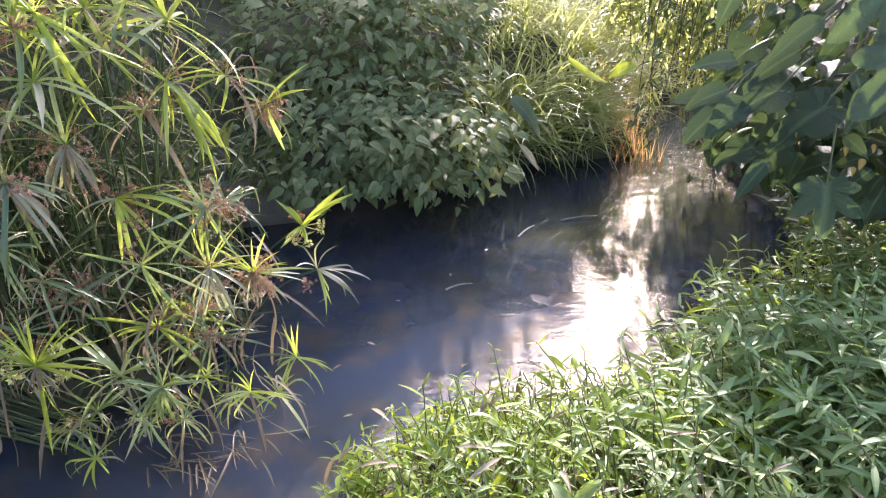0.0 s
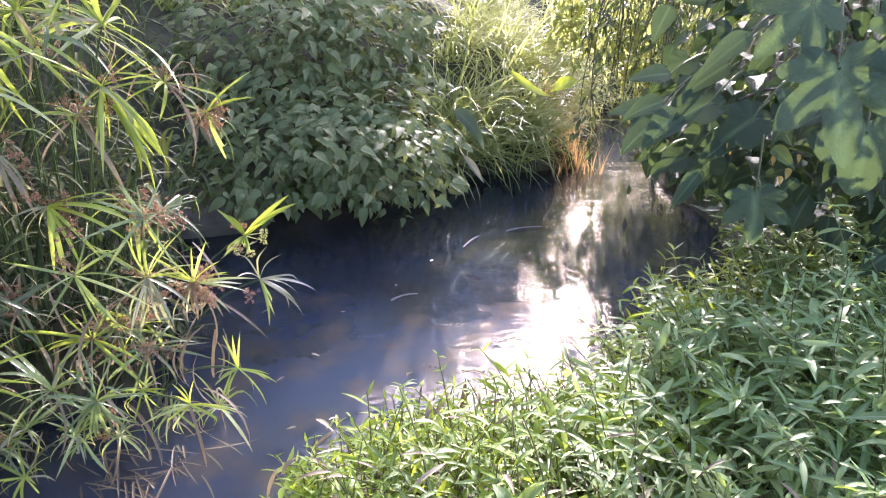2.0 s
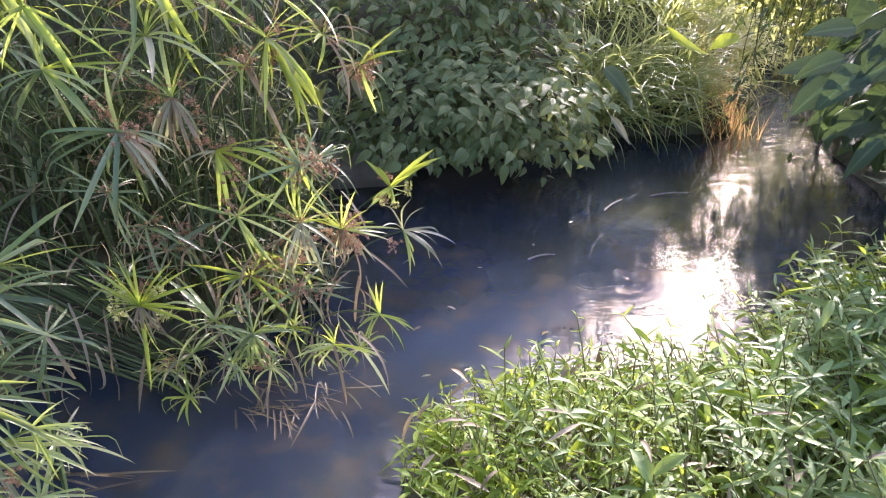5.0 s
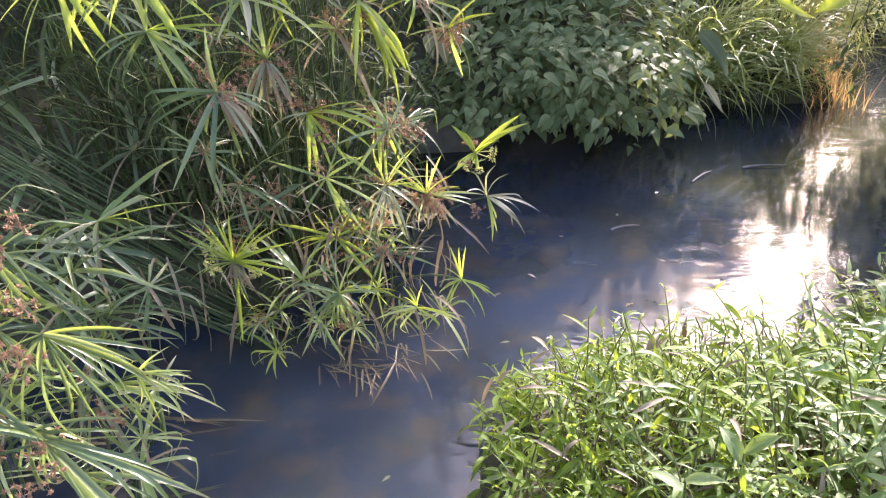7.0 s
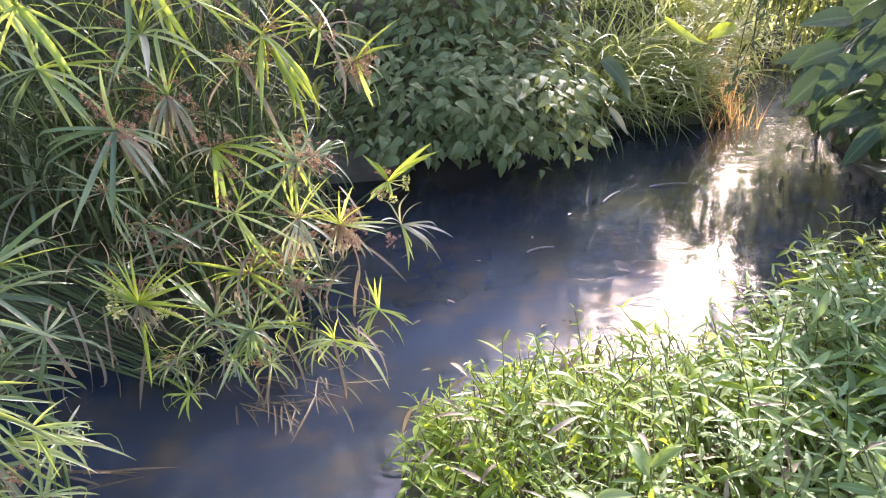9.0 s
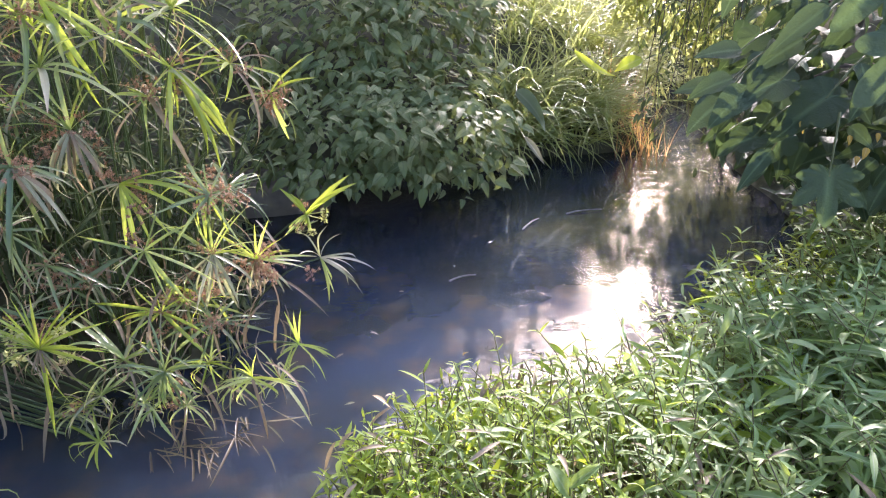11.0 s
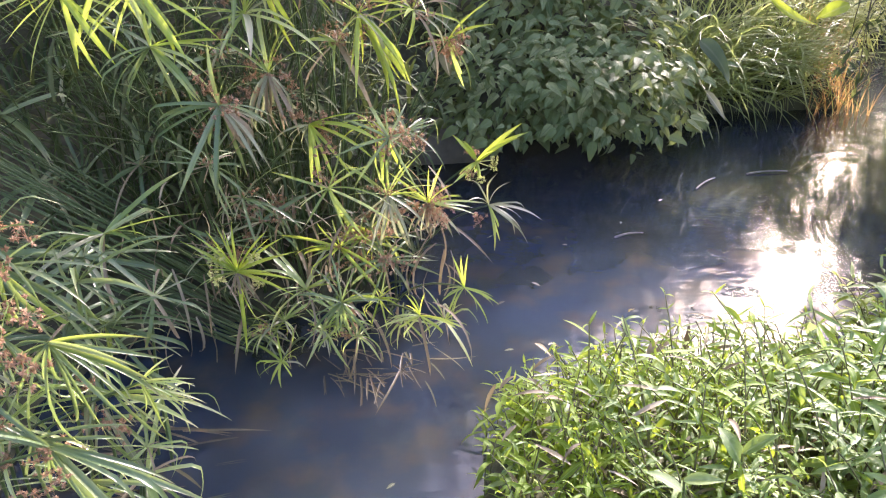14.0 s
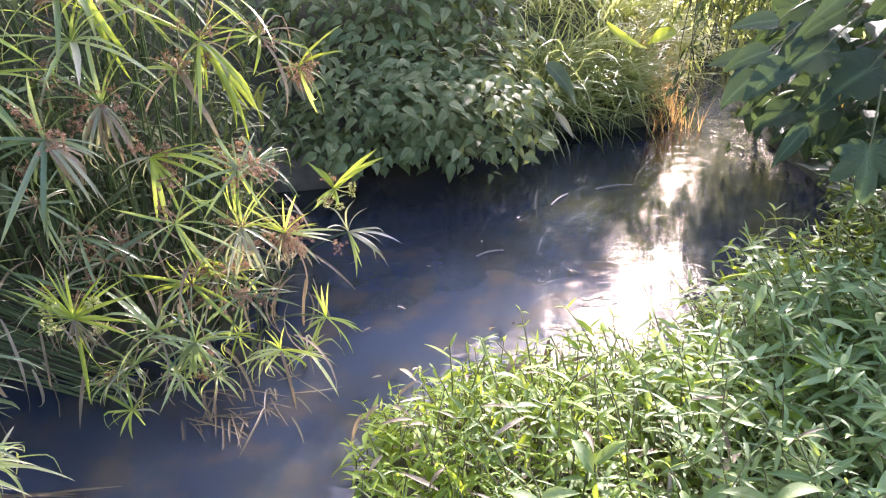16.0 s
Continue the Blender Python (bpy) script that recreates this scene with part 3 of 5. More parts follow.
IN_CLUMP = [
    ((-0.92, 1.97, 1.10), "deep", [(5, -118, -72, 0.33, "flat"), (3, 165, 190, 0.33, "curved"), (4, 195, 235, 0.31, "curved"), (6, -60, -15, 0.25, "curved", "fading"), (3, 40, 110, 0.17, "flat"), (3, -10, 20, 0.2, "curved"), (7, -70, -20, 0.27, "hanging", "dead")], 5, 0, "large umbrella sedge with long drooping blue-green leaves"),
    ((-1.19, 2.14, 1.24), "green", [(6, 180, 242, 0.27, "curved", "deep"), (6, -72, 0, 0.28, "curved"), (3, 60, 120, 0.22, "flat"), (3, 0, 30, 0.3, "flat", "young")], 0, 0, "umbrella sedge with drooping dark and bright leaves"),
    ((-1.19, 2.12, 1.42), "green", [(4, 190, 232, 0.32, "flat"), (4, -60, -10, 0.28, "curved", "young"), (4, 60, 130, 0.2, "flat")], 0, 0, "tall umbrella sedge with stiff green leaves"),
    ((-0.88, 1.80, 0.63), "young", [(15, 45, 135, 0.18, "flat"), (6, 5, 42, 0.22, "flat"), (2, -97, -83, 0.28, "flat"), (4, 150, 200, 0.15, "curved", "green"), (7, -150, -35, 0.15, "curved", "fading"), (12, -130, -50, 0.17, "hanging", "dead")], 0, 9, "bright young umbrella sedge with pale flower buds"),
    ((-0.60, 2.49, 1.28), "young", [(7, -75, -30, 0.36, "curved"), (3, 118, 152, 0.3, "flat"), (3, -102, -82, 0.27, "flat"), (3, 20, 60, 0.2, "flat"), (5, -70, -20, 0.32, "hanging", "fading")], 3, 0, "umbrella sedge with sunlit yellow-green hanging leaves"),
    ((-0.35, 3.01, 1.09), "green", [(5, 28, 62, 0.27, "flat", "young"), (5, -85, -20, 0.24, "curved"), (3, 150, 210, 0.2, "curved")], 9, 0, "umbrella sedge with clusters of brown flowers"),
    ((-0.75, 2.27, 0.95), "young", [(4, -4, 24, 0.30, "curved"), (4, -95, -40, 0.28, "flat"), (4, 170, 230, 0.2, "curved", "fading")], 8, 0, "umbrella sedge with brown flowers and bright arching leaves"),
    ((-0.56, 2.51, 0.88), "young", [(5, -105, -60, 0.26, "flat"), (4, 140, 200, 0.18, "curved"), (3, -30, 10, 0.2, "curved", "fading")], 8, 0, "umbrella sedge with hanging rusty flower clusters"),
    ((-0.37, 2.38, 0.62), "young", [(10, 20, 165, 0.17, "flat"), (9, -150, -30, 0.19, "curved", "fading"), (8, -125, -55, 0.2, "hanging", "dead"), (4, -20, 10, 0.2, "flat", "green")], 12, 0, "umbrella sedge with a large brown flower head"),
    ((-0.22, 2.80, 0.63), "young", [(4, 34, 60, 0.27, "flat"), (3, 95, 135, 0.17, "flat"), (4, 185, 235, 0.13, "curved", "green"), (6, -110, -60, 0.12, "hanging", "green")], 2, 4, "umbrella sedge with broad bright leaves reaching over the water"),
    ((-0.16, 2.60, 0.52), "fading", [(7, -35, 8, 0.21, "curved"), (4, 68, 125, 0.18, "curved"), (4, -80, -50, 0.17, "curved", "green")], 1, 0, "umbrella sedge with pale fading leaf tips over the water"),
    ((-0.23, 2.23, 0.35), "young", [(6, -50, 5, 0.16, "curved"), (4, 80, 125, 0.12, "flat"), (5, 180, 240, 0.15, "curved", "green")], 0, 0, "small umbrella sedge arching over the water"),
    ((-0.60, 1.92, 0.46), "deep", [(19, 0, 345, 0.18, "curved")], 0, 0, "umbrella sedge with a star of dark green leaves"),
    ((-0.37, 2.06, 0.33), "green", [(6, -60, 30, 0.16, "curved", "young"), (6, 150, 232, 0.15, "curved"), (4, 70, 112, 0.14, "flat", "young")], 0, 0, "small umbrella sedge with arching leaves above the water"),
    ((-1.52, 2.25, 1.40), "green", [(5, 185, 240, 0.32, "flat"), (5, -80, -10, 0.32, "curved", "young"), (4, 40, 130, 0.25, "flat")], 0, 0, "tall umbrella sedge with long bright leaves"),
    ((-1.36, 2.28, 1.48), "young", [(5, 200, 250, 0.30, "flat"), (5, -70, -10, 0.32, "curved", "green"), (4, 50, 130, 0.25, "flat")], 0, 0, "tall umbrella sedge with long bright leaves"),
    ((-0.95, 2.45, 1.50), "young", [(5, 120, 165, 0.36, "flat"), (6, -75, -20, 0.36, "curved"), (3, 30, 80, 0.25, "flat")], 2, 0, "tall umbrella sedge with sunlit hanging leaves"),
    ((-0.50, 2.30, 0.68), "green", [(9, 10, 170, 0.2, "flat"), (8, -160, -20, 0.22, "curved", "fading"), (6, -120, -60, 0.2, "hanging", "dead")], 4, 0, ""),
    ((-0.88, 2.30, 1.12), "green", [(7, 30, 160, 0.26, "curved"), (7, -140, -30, 0.26, "hanging", "fading"), (8, -130, -50, 0.24, "curved", "dead")], 6, 0, "umbrella sedge with brown flowers among fading leaves")]
for head, kind, fans, flowers, buds, label in IN_CLUMP:
    young_one = buds == 9              # its stalk leans over from the bank
    fanned_sedge(head, foot(-1.75, 2.35) if young_one else clump_foot(head[0], head[1]), kind, fans, flowers, buds, label, over=(-1.5, 2.15, 1.05) if young_one else None, wide=1.5 if buds == 4 else 0.75 if buds else 1.0)
ON_NEAR_BANK = [
    ((-0.98, 1.10, 0.84), "deep", [(3, 2, 30, 0.33, "flat", "green"), (6, -40, -8, 0.30, "curved"), (5, -112, -55, 0.3, "hanging"), (4, 185, 235, 0.22, "curved", "deep")], 4),
    ((-0.94, 0.97, 0.68), "deep", [(5, -38, 8, 0.32, "curved"), (3, -72, -45, 0.34, "flat"), (5, 95, 170, 0.25, "flat", "deep"), (4, -132, -88, 0.24, "hanging")], 3),
    ((-0.90, 1.24, 0.64), "green", [(11, -95, 65, 0.13, "curved")], 0),
    ((-1.13, 1.20, 1.02), "deep", [(6, -110, -20, 0.25, "hanging"), (4, 20, 120, 0.2, "curved")], 9),
    ((-1.12, 1.14, 0.82), "deep", [(7, -120, -10, 0.2, "curved"), (4, 20, 140, 0.18, "flat")], 0),
    ((-1.05, 1.05, 0.62), "deep", [(7, -60, 30, 0.3, "curved"), (5, 80, 160, 0.24, "curved"), (4, -120, -70, 0.24, "hanging")], 2),
    ((-1.02, 1.30, 0.55), "green", [(8, -50, 40, 0.24, "curved"), (5, 90, 170, 0.2, "flat")], 2),
    ((-0.98, 1.08, 0.48), "deep", [(8, -40, 60, 0.26, "curved"), (4, 90, 150, 0.2, "flat", "deep")], 0),
    ((-1.14, 1.50, 0.62), "deep", [(7, -40, 50, 0.28, "curved"), (5, 90, 190, 0.26, "curved"), (4, -100, -50, 0.2, "hanging", "green")], 0),
    ((-1.22, 1.30, 0.90), "green", [(5, -30, 45, 0.3, "curved", "deep"), (5, -110, -40, 0.3, "hanging"), (3, 100, 160, 0.2, "flat")], 4),
    ((-1.12, 1.42, 0.80), "deep", [(4, 20, 70, 0.34, "curved"), (5, -100, -30, 0.26, "hanging"), (3, 150, 210, 0.26, "curved")], 0)]
for head, kind, fans, flowers in ON_NEAR_BANK:
    fanned_sedge(head, foot(head[0] * 0.7 - 0.9, head[1] * 0.8 + 0.2), kind, fans, flowers, 0, "broad-leaved umbrella sedge leaning over the water from the bank", "umbrella sedges on the near bank", 0.7, 0.005)

# crowns further back: x, y, z, leaf reach, rise, flower clusters
CLUMP_BACK = [(-0.7, 2.55, 1.17, 0.28, 0.7, 4), (-0.96, 2.37, 1.30, 0.30, 0.7, 2), (-1.35, 1.90, 0.70, 0.32, 0.3, 0),
              (-0.78, 2.1, 0.40, 0.2, 0.8, 0), (-0.45, 2.75, 1.25, 0.30, 0.9, 2), (-1.05, 2.5, 1.45, 0.34, 0.8, 1), (-0.62, 2.7, 1.45, 0.32, 1.1, 0), (-0.85, 2.6, 1.5, 0.32, 1.1, 0)]
for x, y, z, r, rise, fl in CLUMP_BACK:
    umbrella_sedge((x, y, z), clump_foot(x, y), r * 1.08, 18, rise, (rnd(-0.2, 0.3), rnd(-0.5, 0.0), 1), fl, 0.18,
                   "umbrella sedge with brown flower clusters above the stream" if fl > 1 else "", "umbrella sedges in the stream")
for k in range(13):
    x, y = rnd(-2.3, -0.45), rnd(2.4, 3.7)
    if x < -1.4:
        y = rnd(1.9, 3.8)
    top = rnd(0.55, 1.55) if x < -0.7 else rnd(0.4, 1.2)
    umbrella_sedge((x, y, top), foot(x * 0.85 - 0.15, y * 0.8 + 0.65), rnd(0.22, 0.36), 14, rnd(0.2, 0.9), (rnd(-0.3, 0.4), rnd(-0.6, 0.1), 1),
                   RNG.choice((0, 0, 1, 3)), 0.15, "", "umbrella sedges in the stream", 1.0, ("deep",) if x < -1.2 else ("green", "young", "deep"))
for k in range(13):
    x, y, z = rnd(-1.1, -0.4), rnd(2.15, 2.5), rnd(0.4, 1.0)
    umbrella_sedge((x, y, z), foot(x * 0.7 - 0.3, y * 0.5 + 1.6), rnd(0.18, 0.28), 14, rnd(0.1, 0.5), (rnd(-0.3, 0.5), rnd(-1.1, -0.3), 0.8),
                   RNG.choice((0, 1, 3, 4)), 0.22, "umbrella sedge with drooping leaves and dry brown tips", "umbrella sedges in the stream", 0.8, ("green", "young", "deep"))
for k in range(11):
    x, y, z = rnd(-1.05, -0.3), rnd(2.0, 2.25), rnd(0.12, 0.32)
    umbrella_sedge((x, y, z), foot(x - 0.05, y + 0.45), rnd(0.12, 0.2), 15, rnd(0.3, 1.0), (rnd(-0.3, 0.4), rnd(-0.6, 0.0), 1),
                   RNG.choice((0, 0, 0, 1)), 0.15, "small umbrella sedge shoot at the water line", "umbrella sedges in the stream")
for k in range(16):
    x, y, z = rnd(-2.4, -0.5), rnd(2.7, 3.6), rnd(1.3, 1.85)
    umbrella_sedge((x, y, z), foot(x * 0.9 - 0.1, y * 0.8 + 0.75), rnd(0.28, 0.40), 16, rnd(0.5, 1.2), (rnd(-0.3, 0.4), rnd(-0.6, 0.1), 1),
                   RNG.choice((0, 1, 2)), 0.1, "tall umbrella sedge at the back of the clump", "umbrella sedges in the stream", 1.0, ("young", "green"))
# crowns on the bank whose shade is given by the darker leaf colour
for k in range(6):
    x, y, z = rnd(-2.3, -1.5), rnd(2.0, 2.7), rnd(0.4, 0.95)
    umbrella_sedge((x, y, z), foot(x - 0.15, y + 0.3), rnd(0.34, 0.44), 12, rnd(0.1, 0.5), (rnd(0.0, 0.5), rnd(-0.5, 0.0), 1), 0, 0.04,
                   "large umbrella sedge on the shaded bank, its green darkened for the shade", "umbrella sedges on the near bank", 1.2, ("deep",))
for k in range(16):
    x, y, z = rnd(-1.6, -0.98), rnd(0.95, 1.6), rnd(0.25, 0.75)
    umbrella_sedge((x, y, z), foot(x - 0.15, y + 0.1), rnd(0.2, 0.3), 14, rnd(0.2, 0.7), (rnd(0.1, 0.6), rnd(-0.4, 0.0), 1), RNG.choice((0, 0, 2)), 0.12,
                   "low umbrella sedge at the foot of the near bank", "umbrella sedges on the near bank", 0.85, ("deep", "green"))

# dry leaves and bare stalks that fill the clump
pieces = []
for k in range(130):
    x, y = rnd(-1.5, -0.3), rnd(2.1, 2.9)
    w = Vector((rnd(-0.8, 0.8), rnd(-1.0, 0.4), rnd(-1.3, 0.4)))
    pieces.append(moved(strip(rnd(0.12, 0.32), rnd(0.006, 0.014), 6, rnd(0.5, 2.0), 0.5, "strap", rnd(-0.2, 0.2)), aim((x, y, rnd(0.10, 0.65)), w)))
tagged(new("dry_sedge_leaves", mesh_of("dry_sedge_leaves", pieces, M_SEDGE_DEAD)), "tangle of brown dry sedge leaves hanging over the water", "dry leaves", kind="stuff")
pieces = []
for k in range(130):
    x, y = rnd(-2.3, -0.7), rnd(2.7, 3.7)
    p0 = Vector(foot(x, y))
    p2 = p0 + Vector((rnd(-0.5, 0.5), rnd(-0.8, 0.1), rnd(0.4, 1.2)))
    pieces.append(tube(bend(p0, p0 + Vector((0, 0, 0.4)), p2, 6), 0.005, 0.003, 4))
leaning = tagged(new("leaning_sedge_stalks"), "row of bare green sedge stalks leaning towards the bank", "stalks")
leaning.location = (-1.1, 2.4, 0.0)
for k in range(42):
    s = (k + rnd(0, 1)) / 42
    p0 = Vector((0.05 - 0.15 * s + rnd(-0.08, 0.08), -0.15 + 0.5 * s, 0.0))
    p2 = Vector((-0.9 - 0.25 * s + rnd(-0.15, 0.1), -0.3 + 0.45 * s, rnd(0.48, 0.66) + 0.35 * s))
    part("stalk", mesh_of("stalk", [tube(bend(p0, p0.lerp(p2, 0.5) + Vector((0, 0, 0.03)), p2, 6), 0.0042, 0.003, 5)], M_STEM), leaning)
thatch = []
for k in range(50):
    p = Vector((rnd(-0.80, -0.45), rnd(2.1, 2.3), rnd(-0.01, 0.03)))
    a = rnd(-1.6, 0.5)
    w = Vector((math.cos(a), math.sin(a), rnd(-0.12, 0.12)))
    thatch.append(moved(strip(rnd(0.08, 0.24), rnd(0.004, 0.010), 6, rnd(0.1, 0.5), 0.5, "strap", rnd(-0.2, 0.2)), aim(p, w)))
for k in range(15):
    p = Vector((rnd(-1.45, -1.15), rnd(1.45, 1.8), rnd(0.0, 0.05)))
    w = Vector((rnd(0.6, 1.0), rnd(-0.35, 0.35), -p.z * 2.5))
    thatch.append(moved(strip(rnd(0.2, 0.38), rnd(0.008, 0.016), 7, rnd(-0.2, 0.2), 0.4, "strap", rnd(-0.25, 0.25)), aim(p, w)))
tagged(new("dry_thatch", mesh_of("dry_thatch", thatch, M_THATCH)), "flattened dry sedge leaves trailing in the water at the clumps", "dry leaves", kind="stuff")
tagged(new("sedge_stalks", mesh_of("sedge_stalks", pieces, M_STEM)), "crowded dark green bare sedge stalks", "stalks", kind="stuff")
# inner leaves, painted dark in place of the shade between the crowns
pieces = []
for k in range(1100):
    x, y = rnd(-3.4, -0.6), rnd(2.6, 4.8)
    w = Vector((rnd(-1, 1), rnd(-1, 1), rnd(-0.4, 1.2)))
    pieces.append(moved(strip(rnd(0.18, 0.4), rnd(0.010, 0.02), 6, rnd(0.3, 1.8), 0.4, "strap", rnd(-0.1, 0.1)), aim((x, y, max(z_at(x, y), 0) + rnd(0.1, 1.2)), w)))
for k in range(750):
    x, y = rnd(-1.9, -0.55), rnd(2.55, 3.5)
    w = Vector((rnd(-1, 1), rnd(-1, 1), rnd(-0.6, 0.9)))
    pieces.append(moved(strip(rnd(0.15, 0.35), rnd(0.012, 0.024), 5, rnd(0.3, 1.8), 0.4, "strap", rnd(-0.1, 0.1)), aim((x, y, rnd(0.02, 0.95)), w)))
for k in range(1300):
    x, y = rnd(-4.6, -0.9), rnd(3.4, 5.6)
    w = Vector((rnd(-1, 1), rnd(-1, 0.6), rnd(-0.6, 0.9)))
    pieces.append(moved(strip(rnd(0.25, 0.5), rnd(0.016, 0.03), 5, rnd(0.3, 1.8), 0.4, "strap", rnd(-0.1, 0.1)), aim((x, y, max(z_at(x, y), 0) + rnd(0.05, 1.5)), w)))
tagged(new("sedge_foliage", mesh_of("sedge_foliage", pieces, M_SEDGE_INNER_SHADE)), "dense narrow sedge leaves inside the clump, darkened for its inner shade", "sedge leaves", kind="stuff")


# ---- broad-leaved shrub over the far side of the pool ----
RNG.seed(11)
SHRUB_SHAPES = [strip(1.3, 0.60 + 0.06 * (k % 3), 7, 0.25 + 0.3 * k, 0.28, "ovate", 0.05 * (k - 2)) for k in range(5)]
SHRUB_LEAVES = [mesh_of("leaf", [shape], M_SHRUB) for shape in SHRUB_SHAPES]


def leafy_shrub(middle, radii, count, size, label, lower=-0.6):
    """A mound of hanging heart-shaped leaves on arching stems."""
    c = Vector(middle)
    thing = tagged(new("leafy_shrub"), label, "shrub", "shrubs on the far bank")
    base = Vector((c.x, c.y + radii[1] * 0.6, z_at(c.x, c.y + radii[1] * 0.6)))
    thing.location = base
    for k in range(9):
        a, e = rnd(-2.9, 0.1), rnd(0.1, 1.2)
        tip = c + Vector((math.cos(a) * math.cos(e) * radii[0], math.sin(a) * math.cos(e) * radii[1], math.sin(e) * radii[2] - 0.2)) * 0.85 - base
        part("stem", mesh_of("stem", [tube(bend((0, 0, 0), (tip.x * 0.4, tip.y * 0.4, tip.z + 0.35), tip, 8), 0.008, 0.003, 5)], M_WEED_STEM), thing)
    inner = []
    for k in range(count * 3):
        a = rnd(-3.3, 0.25)
        s = rnd(lower, 1.0)
        e = math.asin(s)
        n = Vector((math.cos(a) * math.cos(e), math.sin(a) * math.cos(e), s))
        bumpy = 1 + 0.10 * math.sin(a * 5 + s * 3) + 0.19 * math.sin(s * 9 + a * 2)
        p = c + Vector((n.x * radii[0], n.y * radii[1], n.z * radii[2])) * bumpy * (rnd(0.88, 1.06) if k < count else rnd(0.6, 0.97))
        out = Vector((n.x * 0.9, n.y * 0.9, 0))
        p += Vector((rnd(-0.05, 0.05), rnd(-0.05, 0.05), rnd(-0.05, 0.05)))
        flat = max(0.0, min(1.0, 0.35 + s))
        way = out * 0.8 + Vector((rnd(-1.1, 1.1), rnd(-0.5, 0.2), rnd(-0.85, 0.0) * (1.15 - flat)))
        m = aim(p - base, way, out * (0.9 - 0.5 * flat) + Vector((rnd(-0.6, 0.6), rnd(-0.6, 0.3), 0.8)), size * rnd(0.5, 1.2))
        if k < count:
            part("leaf", RNG.choice(SHRUB_LEAVES), thing, m)
        else:
            inner.append(moved(SHRUB_SHAPES[k % 5], m))
    tagged(part("foliage", mesh_of("foliage", inner, M_SHRUB_ALL), thing), kind="stuff")
    return thing


leafy_shrub((-0.02, 4.95, 0.42), (0.72, 0.80, 0.46), 298, 0.090, "dense green nettle-like shrub with pointed leaves hanging to the water")
leafy_shrub((0.48, 5.00, 0.45), (0.60, 0.75, 0.42), 298, 0.088, "dense green nettle-like shrub with pointed leaves hanging to the water")
leafy_shrub((-0.15, 5.75, 0.95), (0.95, 0.75, 0.62), 298, 0.094, "tall green nettle-like shrub higher up the bank")
leafy_shrub((0.42, 5.85, 1.05), (0.70, 0.7, 0.60), 298, 0.094, "tall green nettle-like shrub higher up the bank")

pale = tagged(new("hanging_spray"), "thin twig with two pale leaves hanging over the ledge", "twig")
pale.location = (-0.55, 4.6, 0.78)
part("stem", mesh_of("stem", [tube(bend((0, 0.3, 0.1), (0, 0.1, 0.15), (0.03, -0.3, 0.02), 7), 0.005, 0.002, 5)], M_WEED_STEM), pale)
for x, y, z, size in ((0.03, -0.30, 0.02, 0.13), (-0.06, -0.25, 0.03, 0.12)):
    part("leaf", mesh_of("leaf", [SHRUB_SHAPES[1]], M_PALE), pale, aim((x, y, z), (0.15, -0.3, -1.0), (0, -1, 0.3), size), "pale grey-green leaf")

# ---- grass on the far bank ----
RNG.seed(12)
def grass_mesh(seed, blades, length, width, lean):
    rs = random.Random(seed)
    out = []
    for _ in range(blades):
        w = Vector((rs.gauss(lean[0], 0.8), rs.gauss(lean[1], 0.7), rs.uniform(0.5, 1.8)))
        out.append(moved(strip(length * rs.uniform(0.5, 1.1), width * rs.uniform(0.6, 1.2), 8, rs.uniform(0.8, 2.3), 0.4, "grass", rs.uniform(-0.25, 0.25), rs.choice((0, 0, 0, 1.0)), rs.uniform(0.3, 0.8)),
                         aim((rs.gauss(0, 0.07), rs.gauss(0, 0.07), -0.02), w, (rs.uniform(-0.3, 0.3), -0.4, 1))))
    return mesh_of("grass_clump", out, M_GRASS)


GRASSES = [grass_mesh(60 + k, 40, 0.95, 0.022, (0.35, -0.35)) for k in range(5)]
for k in range(122):
    y = rnd(5.45, 8.6)
    x = rnd(0.95, 2.35) + (y - 5.6) * 0.35
    if k < 30:
        x, y = rnd(1.0, 2.3), rnd(5.5, 6.2)
    if k >= 90:
        x, y = rnd(-2.5, 1.0), rnd(6.3, 8.0)
    if k >= 118:
        x, y = rnd(2.7, 4.2), rnd(7.3, 8.3)
    elif shore(x, y) < 0.03 or (abs(x - 2.75) < 0.55 and y < 7.1):
        continue
    g = tagged(new("grass_clump", RNG.choice(GRASSES)), "clump of long arching yellow-green grass", "grass", "grass clumps on the far bank", "stuff")
    g.matrix_basis = pose(x, y, max(z_at(x, y), -0.05), 0, 0, rnd(-40, 40)) @ Matrix.Scale(rnd(0.7, 1.15) * (1.5 if k >= 118 else 1.0), 4)

# orange dry reeds where the stream bends away
pieces = []
for k in range(130):
    x, y = rnd(2.15, 2.58), rnd(5.65, 6.3)
    w = Vector((rnd(-0.35, 0.35), rnd(-0.35, 0.2), 1))
    pieces.append(moved(strip(rnd(0.2, 0.55), rnd(0.006, 0.013), 5, rnd(0.1, 0.9), 0.4, "grass"), aim((x, y, max(z_at(x, y), -0.1)), w)))
tagged(new("dry_reeds", mesh_of("dry_reeds", pieces, M_REED)), "orange-brown dry reeds standing at the water's edge", "reeds", kind="stuff")

